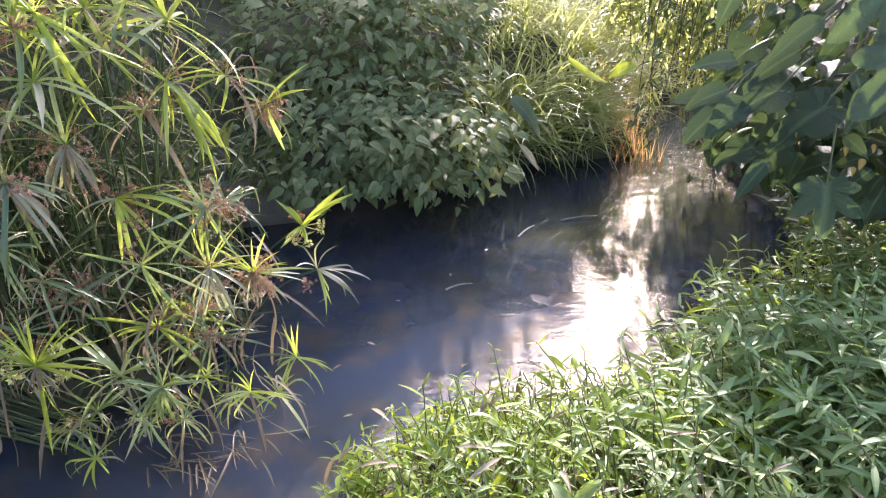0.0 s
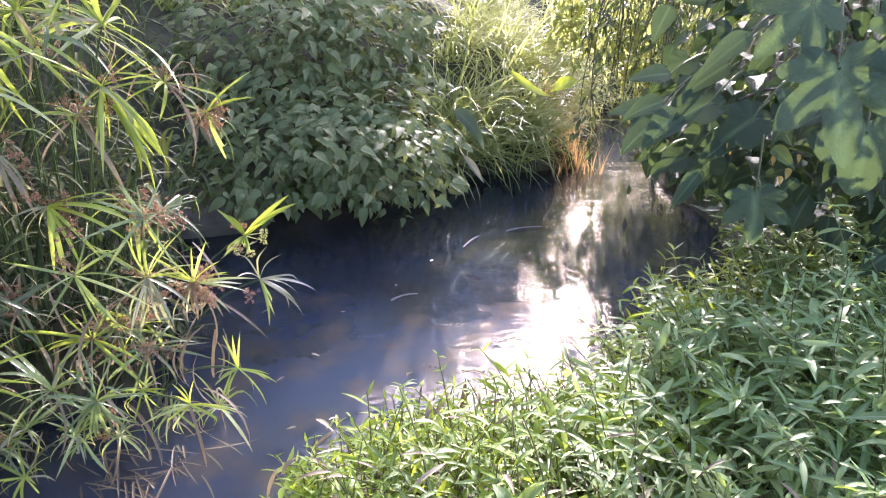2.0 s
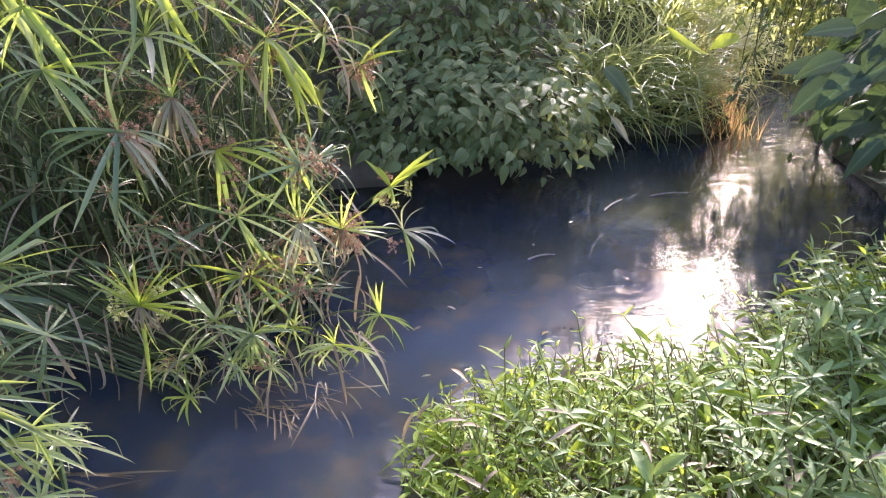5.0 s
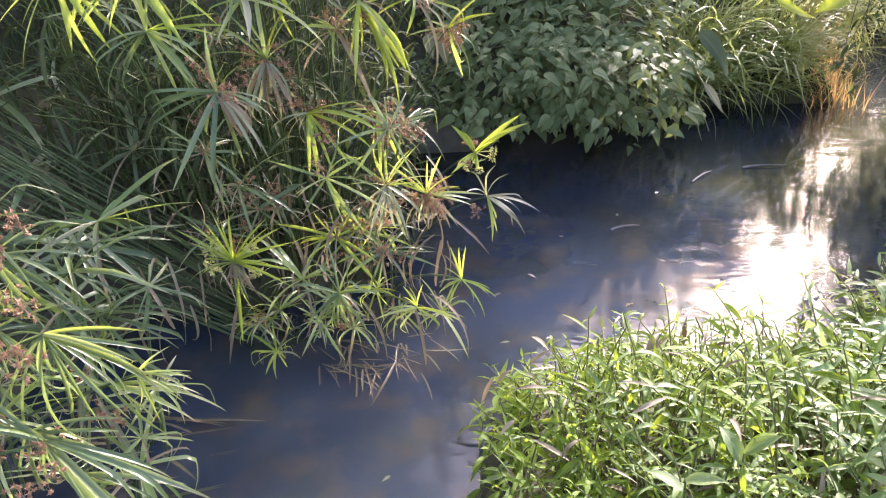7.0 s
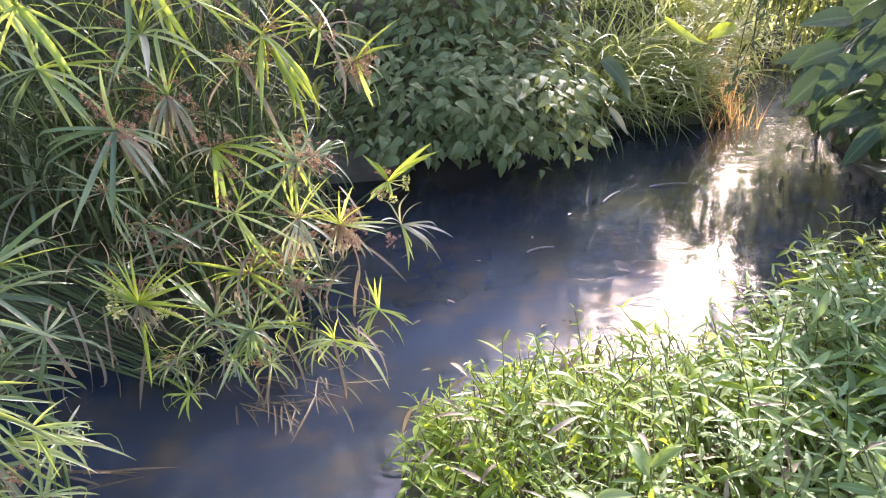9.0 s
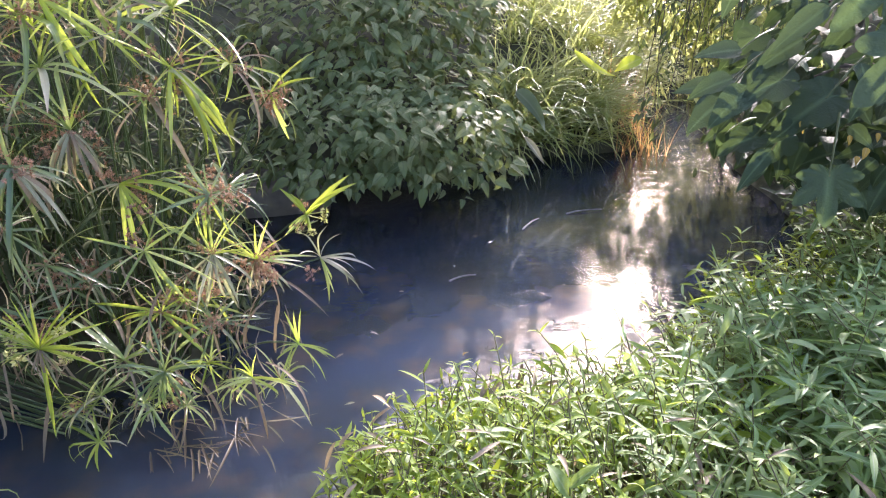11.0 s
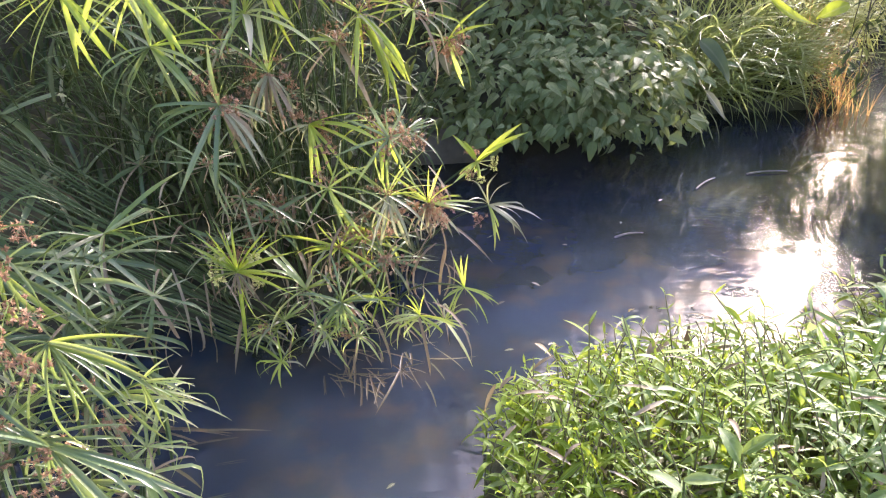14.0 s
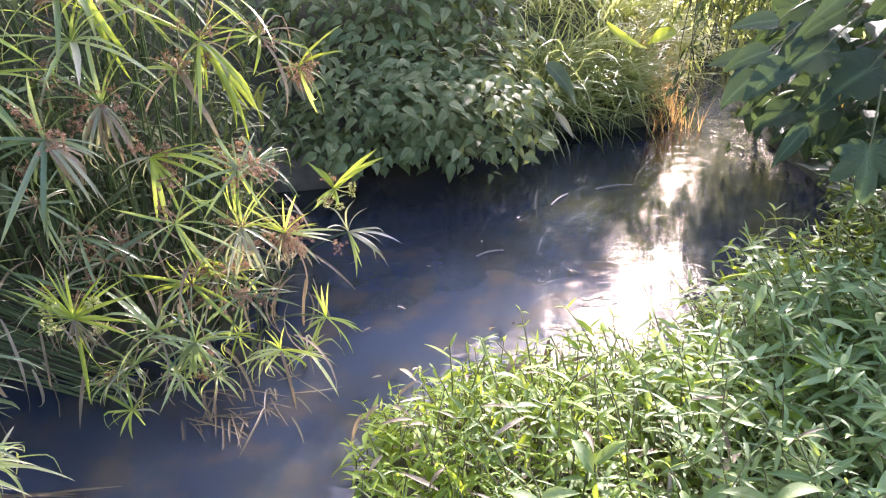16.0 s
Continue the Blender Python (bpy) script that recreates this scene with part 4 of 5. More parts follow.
# sunlit bushes and grass behind the reeds
def leaf_cloud(name, boxes, count, size, material, kind="lance"):
    out = []
    for k in range(count):
        c, r = boxes[k % len(boxes)]
        v = Vector((rnd(-1, 1), rnd(-1, 1), rnd(-1, 1)))
        if v.length > 1:
            v = v.normalized() * rnd(0.6, 1)
        p = Vector(c) + Vector((v.x * r[0], v.y * r[1], v.z * r[2]))
        out.append(moved(strip(size * rnd(0.6, 1.2), size * rnd(0.16, 0.3), 4, rnd(0.2, 1.3), 0.3, kind),
                         aim(p, (rnd(-1, 1), rnd(-1, 1), rnd(-0.9, 0.6)), (rnd(-0.4, 0.4), -0.3, 1))))
    return mesh_of(name, out, material)


def sunlit_bush(x, y, boxes, count, size, label, material=M_BRIGHT):
    thing = tagged(new("bush"), label, "bush", "bushes behind the reeds")
    g = z_at(x, y)
    thing.location = (x, y, g)
    local = [((c[0] - x, c[1] - y, c[2] - g), r) for c, r in boxes]
    for c, r in local:
        part("branch", mesh_of("branch", [tube(bend((0, 0, 0), (c[0] * 0.3, c[1] * 0.3, c[2] * 0.8), c, 8), 0.011, 0.004, 5)], M_BARK), thing)
    tagged(part("foliage", leaf_cloud("foliage", local, count, size, material), thing), kind="stuff")


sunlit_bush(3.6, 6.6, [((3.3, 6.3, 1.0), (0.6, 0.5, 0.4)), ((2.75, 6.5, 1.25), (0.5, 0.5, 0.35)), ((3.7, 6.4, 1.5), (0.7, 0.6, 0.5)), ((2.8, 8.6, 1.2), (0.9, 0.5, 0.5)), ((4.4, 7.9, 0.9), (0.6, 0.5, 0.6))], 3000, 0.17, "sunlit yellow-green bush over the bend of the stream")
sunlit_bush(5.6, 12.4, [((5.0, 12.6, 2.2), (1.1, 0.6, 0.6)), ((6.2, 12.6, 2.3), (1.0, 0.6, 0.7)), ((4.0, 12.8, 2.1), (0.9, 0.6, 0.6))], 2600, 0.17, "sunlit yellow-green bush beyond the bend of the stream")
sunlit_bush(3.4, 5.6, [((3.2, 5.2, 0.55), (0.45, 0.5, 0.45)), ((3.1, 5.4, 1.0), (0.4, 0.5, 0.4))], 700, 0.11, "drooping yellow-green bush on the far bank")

# the dark leaf colour here stands in for shade under the overhanging shrub
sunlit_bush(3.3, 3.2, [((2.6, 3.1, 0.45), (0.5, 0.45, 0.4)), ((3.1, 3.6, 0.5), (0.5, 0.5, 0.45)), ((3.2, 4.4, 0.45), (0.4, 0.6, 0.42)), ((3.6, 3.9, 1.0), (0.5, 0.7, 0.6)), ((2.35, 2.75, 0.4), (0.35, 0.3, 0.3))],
            2200, 0.14, "low bush crowding the bank, coloured dark for the shade there", M_TREE)
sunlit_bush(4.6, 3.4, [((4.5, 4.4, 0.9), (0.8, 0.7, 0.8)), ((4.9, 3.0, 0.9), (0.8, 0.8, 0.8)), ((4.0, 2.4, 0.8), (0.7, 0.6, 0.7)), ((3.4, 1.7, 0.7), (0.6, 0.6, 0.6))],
            2600, 0.2, "dense bush behind the lobed leaves, coloured dark for the bank's shade", M_TREE)
droop_boxes = [((3.35, 6.3, 2.0), (0.45, 0.5, 0.7)), ((4.3, 6.0, 3.0), (0.6, 0.6, 0.9)), ((4.5, 6.2, 2.2), (0.7, 0.8, 1.2)), ((4.0, 5.2, 1.7), (0.45, 0.5, 0.9)),
               ((4.6, 5.2, 2.8), (0.7, 0.7, 1.0)), ((4.4, 7.2, 3.2), (0.6, 0.7, 1.0))]
droop = tagged(new("bush"), "tall bush with thin drooping twigs over the bend of the stream", "bush", "bushes behind the reeds")
droop_base = Vector((4.2, 5.8, z_at(4.2, 5.8)))
droop.location = droop_base
wood, droop_twigs = [], []
for c, r in droop_boxes:
    c = Vector(c) - droop_base
    wood.append(tube(bend((0, 0, 0), (c.x * 0.4, c.y * 0.4, c.z * 1.1), c, 9), 0.016, 0.006, 5))
    for k in range(16):
        p = c + Vector((rnd(-1, 1) * r[0], rnd(-1, 1) * r[1], rnd(-0.2, 1) * r[2]))
        q = p + Vector((rnd(-0.3, 0.1), rnd(-0.2, 0.2), -rnd(0.4, 0.9)))
        wood.append(tube(bend(p, p.lerp(q, 0.4) + Vector((-0.1, 0, 0.15)), q, 6), 0.005, 0.002, 3))
for k in range(26):
    p = Vector((rnd(2.45, 3.1), rnd(5.6, 6.6), rnd(1.7, 2.9))) - droop_base
    q = p + Vector((rnd(-0.3, 0.1), rnd(-0.2, 0.2), -rnd(0.5, 1.0)))
    start = Vector((3.6, 6.0, 2.8)) - droop_base
    wood.append(tube(bend(start, start.lerp(p, 0.5) + Vector((0, 0, 0.5)), p, 7), 0.009, 0.004, 4))
    wood.append(tube(bend(p, p.lerp(q, 0.4) + Vector((-0.06, 0, 0.1)), q, 7), 0.005, 0.002, 3))
    droop_twigs.append((p, q))
for k in range(75):
    az, away = radians(rnd(23.5, 33)), rnd(5.2, 6.9)
    p = Vector((away * math.sin(az), away * math.cos(az), rnd(1.5, 2.5))) - droop_base
    q = p + Vector((rnd(-0.35, 0.2), rnd(-0.1, 0.1), -rnd(0.6, 1.5)))
    wood.append(tube(bend(p, p.lerp(q, 0.5) + Vector((rnd(-0.3, 0.3), 0, 0.1)), q, 9), 0.0045, 0.002, 4))
    droop_twigs.append((p, q))
part("branch", mesh_of("branch", wood, M_TWIG), droop)
# bright and dark leaves on one bush: sun and shade set by colour
sprays, shaded_sprays = [], []
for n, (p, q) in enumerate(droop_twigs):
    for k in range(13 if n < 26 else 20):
        (sprays if n < 26 or k < 5 else shaded_sprays).append(
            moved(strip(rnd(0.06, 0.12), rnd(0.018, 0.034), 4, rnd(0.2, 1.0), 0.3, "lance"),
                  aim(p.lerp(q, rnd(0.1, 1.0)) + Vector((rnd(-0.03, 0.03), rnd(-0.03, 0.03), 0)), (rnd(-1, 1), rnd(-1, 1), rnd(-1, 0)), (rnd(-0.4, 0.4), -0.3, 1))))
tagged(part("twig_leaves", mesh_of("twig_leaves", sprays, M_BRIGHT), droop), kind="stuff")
tagged(part("twig_leaves", mesh_of("twig_leaves", shaded_sprays, M_TREE), droop), kind="stuff")
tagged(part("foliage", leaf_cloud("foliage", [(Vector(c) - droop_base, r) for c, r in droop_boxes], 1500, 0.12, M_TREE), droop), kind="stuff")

# ---- lobed-leaf shrub hanging in from the bank ----
RNG.seed(13)
def lobed(a):
    """Five broad pointed lobes with narrow gaps between them."""
    reach = 0.40
    for middle, long, half in ((0.0, 1.0, 0.44), (0.82, 0.84, 0.42), (-0.82, 0.84, 0.42), (1.6, 0.60, 0.40), (-1.6, 0.60, 0.40)):
        u = abs(a - middle) / half
        if u < 1:
            reach = max(reach, 0.30 + (long - 0.30) * (1 - u ** 1.3) ** 0.75)
    return reach * (1.0 if abs(a) < 2.2 else max(0.12, 1 - (abs(a) - 2.2) * 0.95))


def three_lobed(a):
    reach = 0.62
    for middle, long, half in ((0.0, 1.0, 0.62), (1.05, 0.82, 0.62), (-1.05, 0.82, 0.62)):
        u = abs(a - middle) / half
        if u < 1:
            reach = max(reach, 0.55 + (long - 0.55) * (1 - u ** 1.6) ** 0.8)
    return reach * (1.0 if abs(a) < 2.0 else max(0.1, 1 - (abs(a) - 2.0) * 0.8))


OVAL_SHAPES = [strip(1.0, 0.56 + 0.06 * k, 10, 0.2 + 0.3 * k, 0.22, "ovate", 0.06 * (k - 1)) for k in range(3)]
LOBED = [mesh_of("leaf", [polar_leaf(1.0, lobed, 84, 0.10, 0.10 + 0.1 * k, 70 + k)], M_FIG) for k in range(3)]
THREE = [mesh_of("leaf", [polar_leaf(1.0, three_lobed, 64, 0.12, 0.15 + 0.15 * k, 75 + k)], M_FIG) for k in range(2)]
OVAL = [mesh_of("leaf", [shape], M_FIG) for shape in OVAL_SHAPES]
fig = tagged(new("lobed_leaf_shrub"), "dark green shrub with large lobed leaves hanging over the stream", "shrub")
fig_base = Vector((2.75, 2.9, z_at(2.75, 2.9)))
fig.location = fig_base
# overlapping leaves along the outer twigs: stalk x, y, z, length, width, way x, y, z
OUTER = [(1.31, 2.35, 1.33, 0.16, 0.62, -0.99, 0.12, -0.06), (1.39, 2.24, 1.28, 0.15, 0.60, -0.92, 0.07, -0.39), (1.25, 2.26, 1.25, 0.16, 0.50, -0.97, 0.00, -0.26),
         (1.20, 2.21, 1.19, 0.16, 0.75, -0.82, -0.13, -0.56), (1.25, 2.14, 1.24, 0.18, 0.60, -0.79, -0.06, -0.62), (1.32, 2.10, 1.27, 0.14, 0.50, -0.93, 0.00, -0.36),
         (1.41, 2.07, 1.49, 0.21, 0.45, -0.77, 0.14, -0.62), (1.39, 2.13, 1.39, 0.18, 0.50, -0.85, 0.11, -0.51), (1.44, 1.87, 1.56, 0.17, 0.50, -0.75, 0.17, -0.64),
         (1.31, 2.18, 1.07, 0.14, 0.35, -0.96, 0.00, -0.29), (1.31, 2.06, 1.06, 0.17, 0.35, -0.70, -0.17, -0.70)]
OUTER += [(1.47, 1.79, 1.59, 0.20, 0.45, -0.91, 0.35, -0.20), (1.34, 2.47, 1.55, 0.15, 0.60, -0.54, -0.20, -0.81), (1.43, 2.02, 1.23, 0.17, 0.50, -0.84, 0.06, -0.54),
          (1.39, 2.03, 1.17, 0.15, 0.45, -0.85, 0.07, -0.52), (1.48, 1.87, 1.32, 0.15, 0.60, -0.60, -0.07, -0.80)]
# large lobed leaves: stalk x, y, z, length, way x, y, z, mesh
BIG = [(1.30, 1.53, 1.46, 0.24, 0.00, -0.40, -0.91, LOBED[0]), (1.28, 1.72, 1.08, 0.14, -0.08, -0.35, -0.93, LOBED[1]), (1.45, 1.48, 1.58, 0.20, 0.10, -0.35, -0.93, LOBED[1]),
       (1.26, 1.62, 1.60, 0.17, -0.75, -0.10, -0.65, LOBED[2]), (1.62, 1.75, 1.25, 0.18, -0.2, -0.35, -0.9, THREE[1])]


def stalked(x, y, z, wx, wy, wz):
    stalk = Vector((x, y, z)) - fig_base
    root = stalk - Vector((wx, wy, wz)) * 0.10 + Vector((0.05, 0.06, 0.06))
    return stalk, part("leaf_stalk", mesh_of("leaf_stalk", [tube(bend(root, root.lerp(stalk, 0.5) + Vector((0, 0, 0.02)), stalk, 5), 0.004, 0.0025, 5)], M_WEED_STEM), fig)


for k in range(9):
    tip = Vector((rnd(1.35, 1.9), rnd(1.9, 2.8), rnd(0.95, 1.7))) - fig_base
    part("branch", mesh_of("branch", [tube(bend((0, 0, 0), (tip.x * 0.3, tip.y * 0.3, tip.z + 0.5), tip, 10), 0.016, 0.004, 6)], M_BARK), fig)
for k, (x, y, z, size, wide, wx, wy, wz) in enumerate(OUTER):
    stalk, leaf_stalk = stalked(x, y, z, wx, wy, wz)
    part("leaf", THREE[k % 2] if k % 4 == 1 else OVAL[k % 3], leaf_stalk, aim(stalk, (wx, wy, wz), (-0.25, -0.55, 0.8), size * (0.85 if k % 4 == 1 else 1.0)) @ Matrix.Diagonal((wide / 0.58, 1, 1, 1)))
for x, y, z, size, wx, wy, wz, me in BIG:
    stalk, leaf_stalk = stalked(x, y, z, wx, wy, wz)
    part("leaf", me, leaf_stalk, aim(stalk, (wx, wy, wz), (-0.45, -0.85, 0.3), size))
inner, grown = [], 0
for k in range(9000):
    az, away = radians(rnd(26, 50)), rnd(2.65, 3.5)
    slope = rnd(-0.34, 0.01)
    z = 1.67 + slope * away
    edge = float(np.interp(slope, (-0.34, -0.303, -0.273, -0.256, -0.217, -0.142, -0.105, -0.068, -0.03), (46, 41, 32.5, 29, 28, 27.6, 27.9, 29.3, 31.0)))
    if math.degrees(az) < edge + rnd(-0.5, 1.0) or len(inner) > 700 or (slope > -0.1 and rnd(0, 1) < 0.55):
        continue
    front = away < 3.0
    x, y = away * math.sin(az), away * math.cos(az)
    m = aim(Vector((x, y, z)) - fig_base, (rnd(-1.1, 0.3), rnd(-0.8, 0.4), rnd(-0.9, 0.1)), (rnd(-0.7, 0.4), rnd(-0.9, 0.1), 0.8), rnd(0.07, 0.15))
    if front and grown < 220:
        grown += 1
        me = RNG.choice(OVAL * 3 + THREE)
        part("leaf", me, fig, m @ Matrix.Scale(0.65 if me in THREE else 1.0, 4))
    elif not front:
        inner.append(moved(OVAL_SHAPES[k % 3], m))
# unseen leaves and branches above, added to keep sun off the lobed leaves
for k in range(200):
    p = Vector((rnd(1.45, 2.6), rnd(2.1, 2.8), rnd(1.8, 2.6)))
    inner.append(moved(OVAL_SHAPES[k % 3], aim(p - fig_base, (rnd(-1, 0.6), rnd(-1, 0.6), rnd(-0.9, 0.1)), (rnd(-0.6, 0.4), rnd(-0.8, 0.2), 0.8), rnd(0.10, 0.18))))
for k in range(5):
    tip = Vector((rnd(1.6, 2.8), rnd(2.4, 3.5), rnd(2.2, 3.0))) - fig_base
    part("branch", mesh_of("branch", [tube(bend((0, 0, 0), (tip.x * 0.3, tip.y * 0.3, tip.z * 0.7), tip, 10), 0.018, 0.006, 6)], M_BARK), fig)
tagged(part("foliage", mesh_of("foliage", inner, M_FIG_INNER_SHADE), fig), kind="stuff")
for x, y, z in ((1.36, 2.02, 1.16), (1.43, 1.88, 1.15), (1.47, 1.85, 1.12), (1.50, 1.86, 1.16), (1.46, 1.87, 1.09)):
    part("leaf", mesh_of("leaf", [OVAL_SHAPES[1]], M_AMBER), fig, aim(Vector((x, y, z)) - fig_base, (rnd(-0.6, 0.3), -0.4, -0.8), (0, -0.5, 1), rnd(0.028, 0.045)), "yellowed leaf")

# ---- big single leaves on the far bank ----
def single_leaf(name, place, way, length, width, material, label, arch=0.6, up=(0, -0.5, 1)):
    ob = tagged(new(name, mesh_of(name, [strip(length, width, 12, arch, 0.25, "lance", 0.05)], material)), label, "leaf")
    ob.matrix_basis = aim(place, way, up)
    return ob


def stalked_leaf(base, head, way, length, width, material, label, arch=0.8, form="lance"):
    thing = tagged(new("broad_leaf_plant"), label, "plant")
    thing.location = base
    rel = Vector(head) - Vector(base)
    part("stem", mesh_of("stem", [tube(bend((0, 0, 0), (0, 0, rel.z), rel, 8), 0.004, 0.003, 5)], M_WEED_STEM), thing)
    part("leaf", mesh_of("leaf", [strip(length, width, 12, arch, 0.25, form, 0.05)], material), thing, aim(rel, way, (0, -0.6, 1)))


stalked_leaf((1.6, 6.0, z_at(1.6, 6.0)), (1.52, 5.02, 0.97), (0.62, -0.1, -0.62), 0.36, 0.085, M_LIME, "wavy bright lime strap leaf on a bank plant", -0.9)
stalked_leaf((1.95, 6.0, z_at(1.95, 6.0)), (2.05, 5.10, 0.90), (-0.8, -0.2, -0.25), 0.22, 0.12, M_LIME, "bright lime leaf catching the sun on the bank", 0.4)
stalked_leaf((1.3, 5.85, z_at(1.3, 5.85)), (1.07, 4.80, 0.74), (0.74, -0.30, -0.60), 0.36, 0.15, M_HEART, "large grey-green heart-shaped leaf hanging from the bank", 0.7, "ovate")
stalked_leaf((1.2, 5.75, z_at(1.2, 5.75)), (1.12, 4.70, 0.44), (0.65, -0.1, -0.75), 0.24, 0.07, M_PALE, "withered pale leaf hanging over the water", 0.1)

# ---- weed bed on the near bank ----
RNG.seed(14)
WEED_LEAVES = [strip(1.0, w, 7, arch, 0.3, "lance", sway) for w, arch, sway in ((0.15, 0.5, 0.05), (0.18, 1.2, 0.12), (0.16, 0.2, -0.12), (0.23, 0.8, 0.06))]
WEED_MESHES = [mesh_of("leaf", [w], M_WEED) for w in WEED_LEAVES]
WEED_YOUNG_MESHES = [mesh_of("leaf", [w], M_WEED_YOUNG) for w in WEED_LEAVES]
WEED_SKYLIT_MESHES = [mesh_of("leaf", [w], M_WEED_SKYLIT) for w in WEED_LEAVES]


def weed_plan(tall, size):
    """Stem points, and leaves as (kind, pose), of one upright shoot."""
    lean = Vector((rnd(-0.75, 0.45), rnd(-0.5, 0.6), 1)).normalized()
    tip = lean * tall
    stem = bend((0, 0, 0), (tip.x * 0.2, tip.y * 0.2, tall * 0.6), tip, 6)
    out, turn = [], rnd(0, 3.14)
    pairs = max(4, int(tall / 0.055))
    for k in range(pairs):
        s = 0.25 + 0.72 * k / (pairs - 1)
        p = Vector(stem[0]) * (1 - s) ** 2 + Vector((tip.x * 0.2, tip.y * 0.2, tall * 0.6)) * 2 * s * (1 - s) + tip * s * s
        for side in (0, math.pi):
            a = turn + side + rnd(-0.3, 0.3)
            e = rnd(-0.5, 0.6) + max(0, s - 0.8) * 3.0
            way = Vector((math.cos(a) * math.cos(e), math.sin(a) * math.cos(e), math.sin(e)))
            big = size * rnd(0.7, 1.2) * (1.0 - 0.55 * max(0, s - 0.75) / 0.25)
            out.append((RNG.randrange(4), aim(p, way, (rnd(-0.5, 0.5), rnd(-0.5, 0.5), 1), big)))
        turn += 1.57 + rnd(-0.2, 0.2)
    return stem, out


def weed_height(x, d):
    return 0.20 + 0.18 * min(1, max(0, d / 0.4)) + 0.16 * min(1, max(0, (x - 1.0) / 0.4))


mass, young_mass, skylit_mass, mass_stems, shoots = [], [], [], [], 0
for k in range(2400):
    x, y = rnd(-0.15, 2.6), rnd(0.55, 2.75)
    d = float(shore(np.array([x]), np.array([y]))[0])
    if d < -0.06 or (d < 0.03 and rnd(0, 1) < 0.5) or x > 0.55 + 0.85 * y:
        continue
    tall = weed_height(x, d) * rnd(0.5, 1.1) * (1.3 if rnd(0, 1) < 0.08 else 1.0)
    size = rnd(0.055, 0.10) + 0.04 * min(1, max(0, (x - 0.6) / 0.6))
    young = rnd(0, 1) < 0.9 - 1.1 * max(0, d - 0.12) - 0.3 * max(0, x - 0.4)
    # more weeds towards +x take the paler colour that stands in for light
    skylit_one = not young and rnd(0, 1) < (x - 0.65) / 0.6
    stem, leaves = weed_plan(tall, size)
    base = Vector((x, y, max(z_at(x, y), -0.08) - 0.01))
    if shoots < 130 and d < 0.6 and rnd(0, 1) < 0.22:
        shoots += 1
        thing = tagged(new("weed_shoot"), "young yellow-green weed shoot at the water's edge" if young else "weed shoot with long narrow leaves, paled grey-green for sky light" if skylit_one else "upright green weed shoot with paired lance-shaped leaves", "weed", "weed shoots on the near bank")
        thing.location = base
        part("stem", mesh_of("stem", [tube(stem, 0.003, 0.0016, 5)], M_WEED_STEM), thing)
        for kind, m in leaves:
            part("leaf", (WEED_YOUNG_MESHES if young else WEED_SKYLIT_MESHES if skylit_one else WEED_MESHES)[kind], thing, m)
    else:
        at = Matrix.Translation(base)
        mass_stems.append(moved(tube(stem, 0.003, 0.0016, 4), at))
        (young_mass if young else skylit_mass if skylit_one else mass).extend(moved(WEED_LEAVES[kind], at @ m) for kind, m in leaves)
dry_bits = []
for k in range(170):
    x, y = rnd(-0.1, 1.6), rnd(0.8, 2.1)
    if shore(x, y) < -0.02:
        continue
    w = Vector((rnd(-1, 1), rnd(-1, 1), rnd(-0.5, 0.5)))
    dry_bits.append(moved(strip(rnd(0.05, 0.13), rnd(0.008, 0.018), 5, rnd(0.2, 1.5), 0.5, "lance", rnd(-0.2, 0.2)), aim((x, y, max(z_at(x, y), 0) + rnd(0.12, 0.34)), w)))
tagged(new("dry_weed_leaves", mesh_of("dry_weed_leaves", dry_bits, M_SEDGE_DEAD)), "withered pinkish brown leaves among the weeds", "dry leaves", kind="stuff")
tagged(new("weed_bed", mesh_of("weed_bed", mass, M_WEED_ALL)), "dense bed of green lance-leaved waterside weeds", "weeds", kind="stuff")
tagged(new("young_weeds", mesh_of("young_weeds", young_mass, M_WEED_YOUNG)), "young yellow-green weeds along the water's edge", "weeds", kind="stuff")
tagged(new("pale_weeds", mesh_of("pale_weeds", skylit_mass, M_WEED_SKYLIT)), "tall weeds beside the shaded bank, paled grey-green for sky light", "weeds", kind="stuff")
tagged(new("weed_stems", mesh_of("weed_stems", mass_stems, M_WEED_STEM)), "thin green and reddish weed stems", "weed stems", kind="stuff")

BROAD = [mesh_of("leaf", [strip(1.0, 0.36, 9, a, 0.3, "lance", 0.05)], M_WEED) for a in (0.3, 0.7, 1.1)]
for x, y, z, size in ((0.30, 1.04, 0.62, 0.09), (0.42, 1.10, 0.64, 0.085), (0.70, 0.92, 0.70, 0.095)):
    thing = tagged(new("broad_leaved_weed"), "upright weed with broad smooth green leaves", "weed", "broad-leaved weeds on the near bank")
    base = Vector((x + 0.03, y + 0.06, z_at(x + 0.03, y + 0.06) - 0.01))
    thing.location = base
    rel = Vector((x, y, z)) - base
    part("stem", mesh_of("stem", [tube(bend((0, 0, 0), (0, 0, rel.z * 0.6), rel, 6), 0.004, 0.0025, 5)], M_WEED_STEM), thing)
    for k in range(3):
        a = k * 2.4 + rnd(-0.3, 0.3)
        part("leaf", RNG.choice(BROAD), thing, aim(rel * (1 - 0.08 * k), (math.cos(a), math.sin(a), rnd(0.2, 1.2)), (rnd(-0.4, 0.4), rnd(-0.5, 0.2), 0.8), size * rnd(0.8, 1.1)))

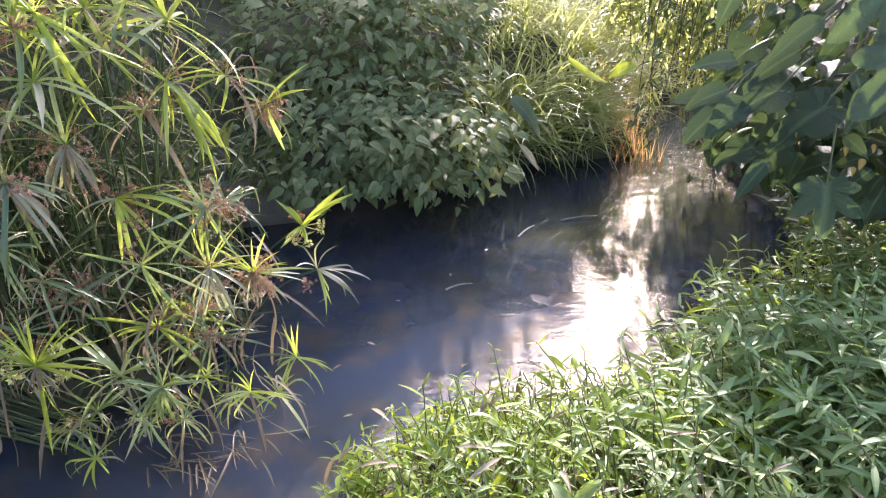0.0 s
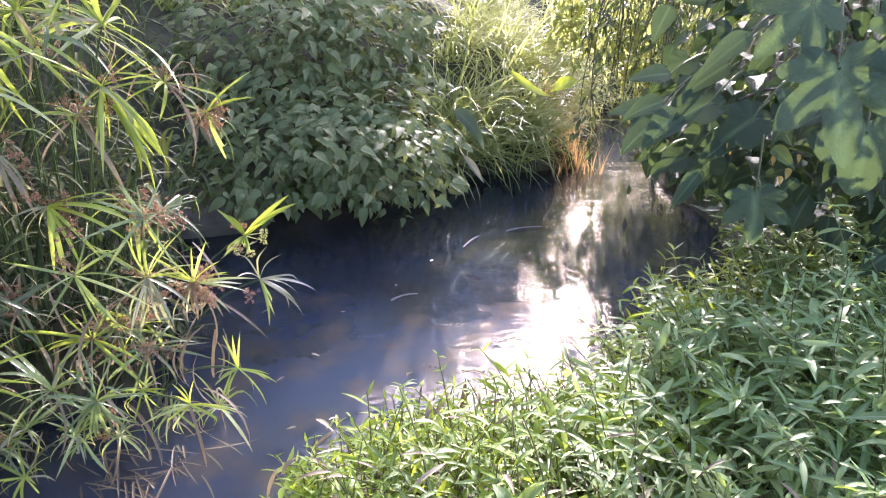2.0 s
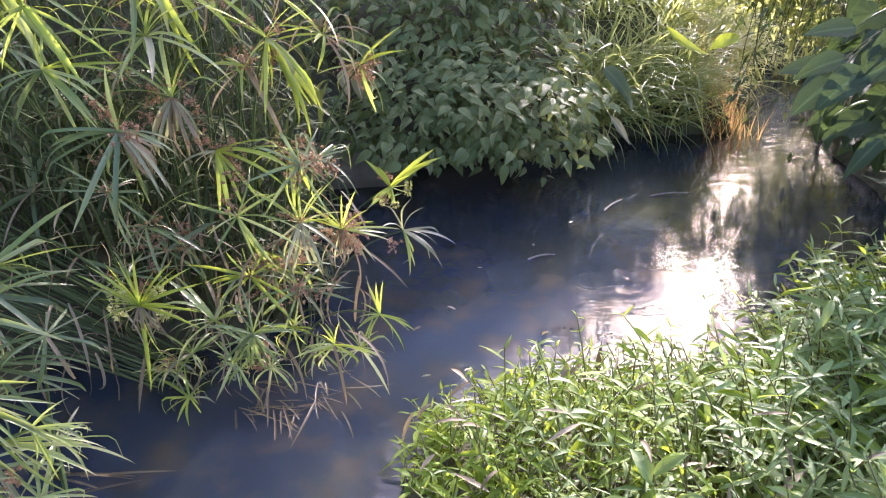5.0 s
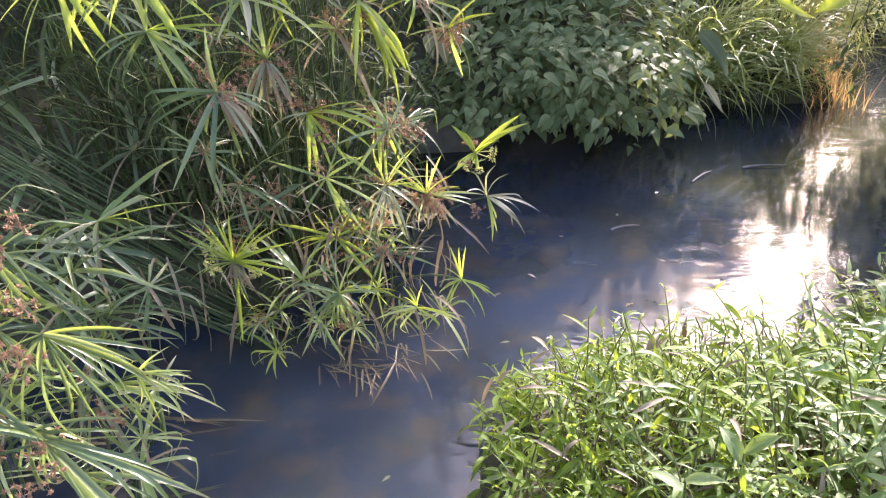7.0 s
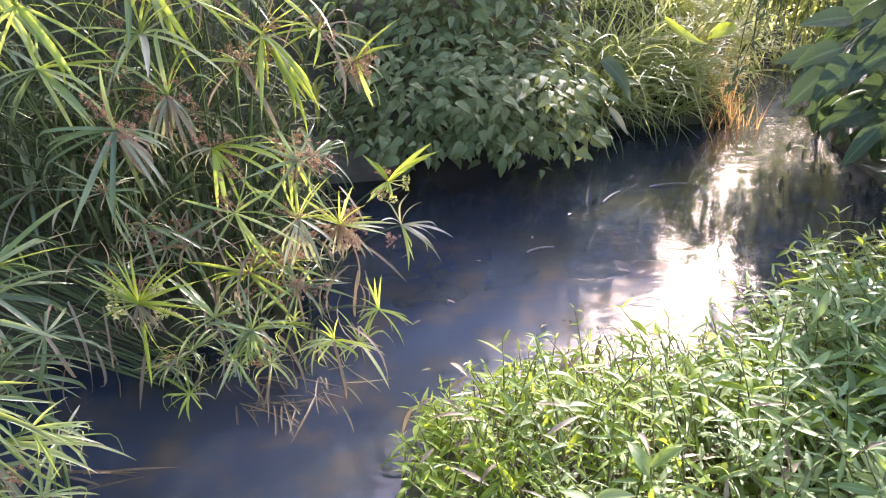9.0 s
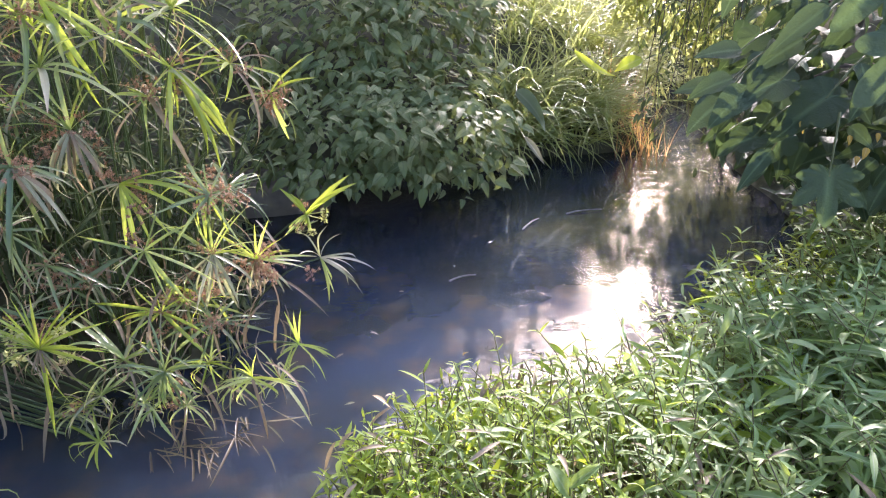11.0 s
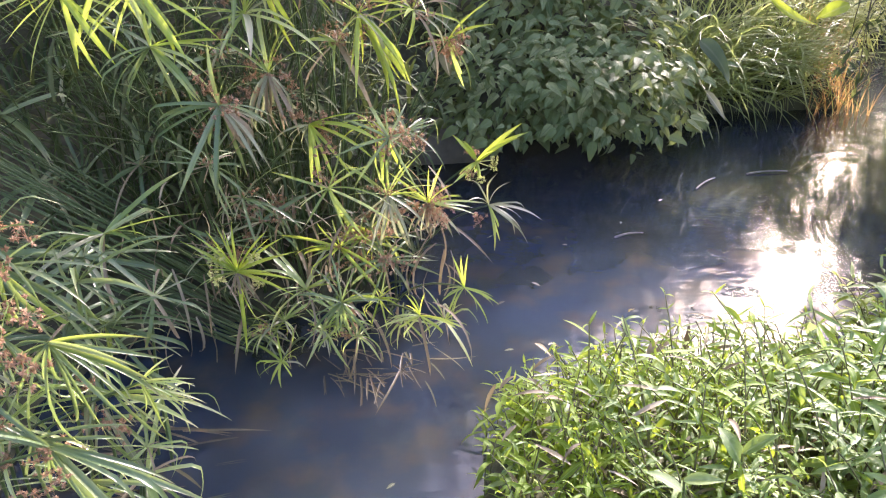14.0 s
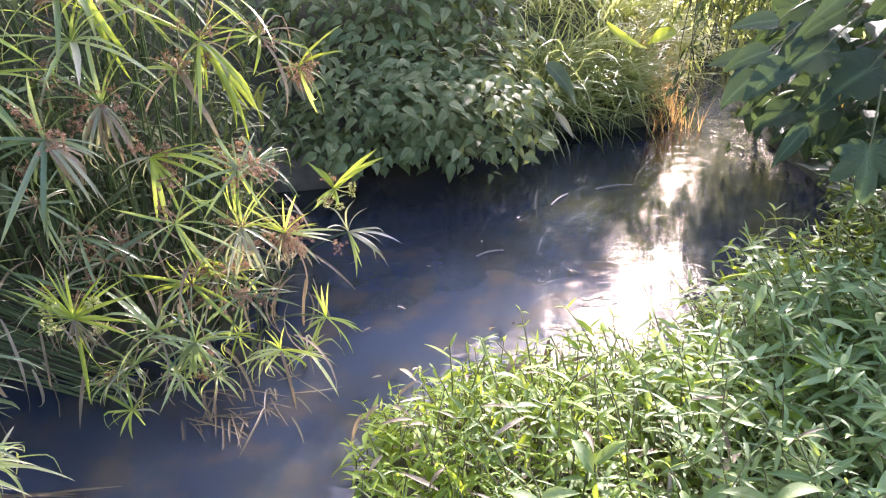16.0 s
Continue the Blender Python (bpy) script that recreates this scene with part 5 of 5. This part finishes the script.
# ---- trees that stand round the pool ----
def tree_mesh(seed, tall, spread, leaves):
    rs = random.Random(seed)
    wood = [tube(bend((0, 0, 0), (0.1, 0, tall * 0.5), (0.2, 0.1, tall * 0.85), 10), 0.16, 0.04, 8)]
    foliage = []
    for k in range(16):
        a, h = k * 2.4, tall * rs.uniform(0.08, 0.8)
        tip = Vector((math.cos(a) * spread * rs.uniform(0.5, 1), math.sin(a) * spread * rs.uniform(0.5, 1), h + rs.uniform(0.2, 1.2)))
        wood.append(tube(bend((0.1, 0, h), (tip.x * 0.5, tip.y * 0.5, h + 0.2), tip, 7), 0.05, 0.012, 5))
        for _ in range(leaves // 16):
            s = rs.uniform(0.35, 1.1)
            p = Vector((tip.x * s, tip.y * s, h + (tip.z - h) * s)) + Vector((rs.gauss(0, 0.4), rs.gauss(0, 0.4), rs.gauss(0, 0.4)))
            foliage.append(moved(strip(rs.uniform(0.2, 0.36), rs.uniform(0.09, 0.17), 2, 0.5, 0.2, "lance"),
                                 aim(p, (rs.gauss(0, 1), rs.gauss(0, 1), rs.uniform(-1, 0.4)))))
    return mesh_of("trunk", wood, M_BARK), mesh_of("crown", foliage, M_TREE)


TREES = [tree_mesh(100 + k, 7.5, 2.3, 8000) for k in range(2)]
# The last two, near and never in view, are added to darken the left bank.
# degrees to the right of straight ahead, metres away, size
for k, (az, away, size) in enumerate(((2, 25, 2.5), (-17, 22, 2.8), (-28, 24, 3.2), (-44, 22, 3.1), (41, 24, 2.4), (56, 24, 2.5), (75, 26, 2.4), (-64, 22, 3.0), (-82, 20, 2.8), (12.8, 30, 1.85), (21, 30, 1.3), (31, 27, 1.4), (-72, 5.2, 0.9), (-125, 6, 1.0))):
    x, y = away * math.sin(radians(az)), away * math.cos(radians(az))
    thing = tagged(new("tree"), "tall leafy tree out of direct view round the stream", "tree", "trees round the stream")
    thing.matrix_basis = pose(x, y, z_at(x, y) - 0.05, 0, 0, 70 * k) @ Matrix.Scale(size, 4)
    trunk, crown = TREES[k % 2]
    part("trunk", trunk, thing)
    tagged(part("crown", crown, thing), kind="stuff")

# ---- small things in and by the water ----
RNG.seed(15)
def slab(name, sx, sy, sz, material, seed):
    bm = bmesh.new()
    bmesh.ops.create_cube(bm, size=1.0)
    bmesh.ops.subdivide_edges(bm, edges=bm.edges[:], cuts=4, use_grid_fill=True)
    for v in bm.verts:
        p = v.co.normalized() * 0.62
        v.co = v.co.lerp(p, 0.35)
        v.co += noise.noise_vector(v.co * 3 + Vector((seed, 0, 0))) * 0.07
        v.co = Vector((v.co.x * sx, v.co.y * sy, v.co.z * sz))
    me = bpy.data.meshes.new(name)
    bm.to_mesh(me)
    bm.free()
    for f in me.polygons:
        f.use_smooth = True
    me.materials.append(material)
    return me


ledge = tagged(new("stone_ledge", slab("stone_ledge", 0.9, 0.5, 0.34, M_STONE, 3)), "low grey-brown stone ledge at the water's edge", "stone")
ledge.matrix_basis = pose(-0.72, 4.75, 0.02, 0, 0, 8)

pieces = []
for k in range(170):
    x, y = rnd(0.5, 2.3), rnd(4.0, 5.8)
    if shore(x, y) > -0.05:
        continue
    w = Vector((-0.55 + rnd(-0.4, 0.4), -0.85, 0.0))
    pieces.append(moved(strip(rnd(0.15, 0.5), rnd(0.006, 0.014), 6, 0.08, 0.2, "strap", rnd(-0.2, 0.2)), aim((x, y, rnd(-0.12, -0.006)), w)))
for k in range(34):
    x, y = rnd(-0.75, -0.3), rnd(2.05, 2.35)
    w = Vector((rnd(0.1, 1.0), rnd(-0.9, 0.1), rnd(-0.15, 0.2)))
    pieces.append(moved(strip(rnd(0.08, 0.2), rnd(0.004, 0.009), 6, 0.1, 0.2, "strap", rnd(-0.3, 0.3)), aim((x, y, rnd(-0.04, 0.02)), w)))
for k in range(9):
    x, y = rnd(-1.3, -1.0), rnd(1.3, 1.8)
    w = Vector((0.9, rnd(-0.5, 0.5), 0.0))
    pieces.append(moved(strip(rnd(0.18, 0.34), rnd(0.007, 0.014), 6, 0.05, 0.2, "strap", rnd(-0.15, 0.15)), aim((x, y, rnd(-0.008, 0.008)), w)))
tagged(new("trailing_water_weed", mesh_of("trailing_water_weed", pieces, M_WATERWEED)), "brownish strands of weed trailing in the current", "water weed", kind="stuff")

single_leaf("dry_leaf", (0.60, 2.32, 0.03), (0.05, 0.05, 1), 0.13, 0.026, M_THATCH, "dark curled dry leaf standing at the water's edge", 0.5, (0, -1, 0.2))
for k, (x, y, l, a) in enumerate(((1.35, 4.35, 0.26, 10), (1.0, 4.1, 0.22, 50), (0.45, 3.4, 0.16, 20))):
    p = Vector((x, y, 0.004))
    w = Vector((math.cos(radians(a)), math.sin(radians(a)), 0.02)) * l
    ob = tagged(new("twig", mesh_of("twig", [tube(bend((0, 0, 0), w * 0.5 + Vector((0, 0.02, 0.012)), w, 7), 0.006, 0.003, 5)], M_DRYWOOD)),
                "pale bleached twig floating on the water", "twig", "twigs on the water")
    ob.location = p
for k in range(7):
    x, y = ((-0.05, 2.35), (-0.1, 2.72), (0.02, 2.9), (0.5, 3.6), (0.2, 3.3), (0.75, 3.9), (-0.4, 1.6))[k]
    single_leaf("fallen_leaf", (x, y, 0.004), (rnd(-1, 1), rnd(-1, 1), 0), rnd(0.025, 0.05), 0.014, M_PALE if k % 3 == 0 else M_THATCH, "small fallen leaf floating on the stream", 0.2, (0, 0, 1))
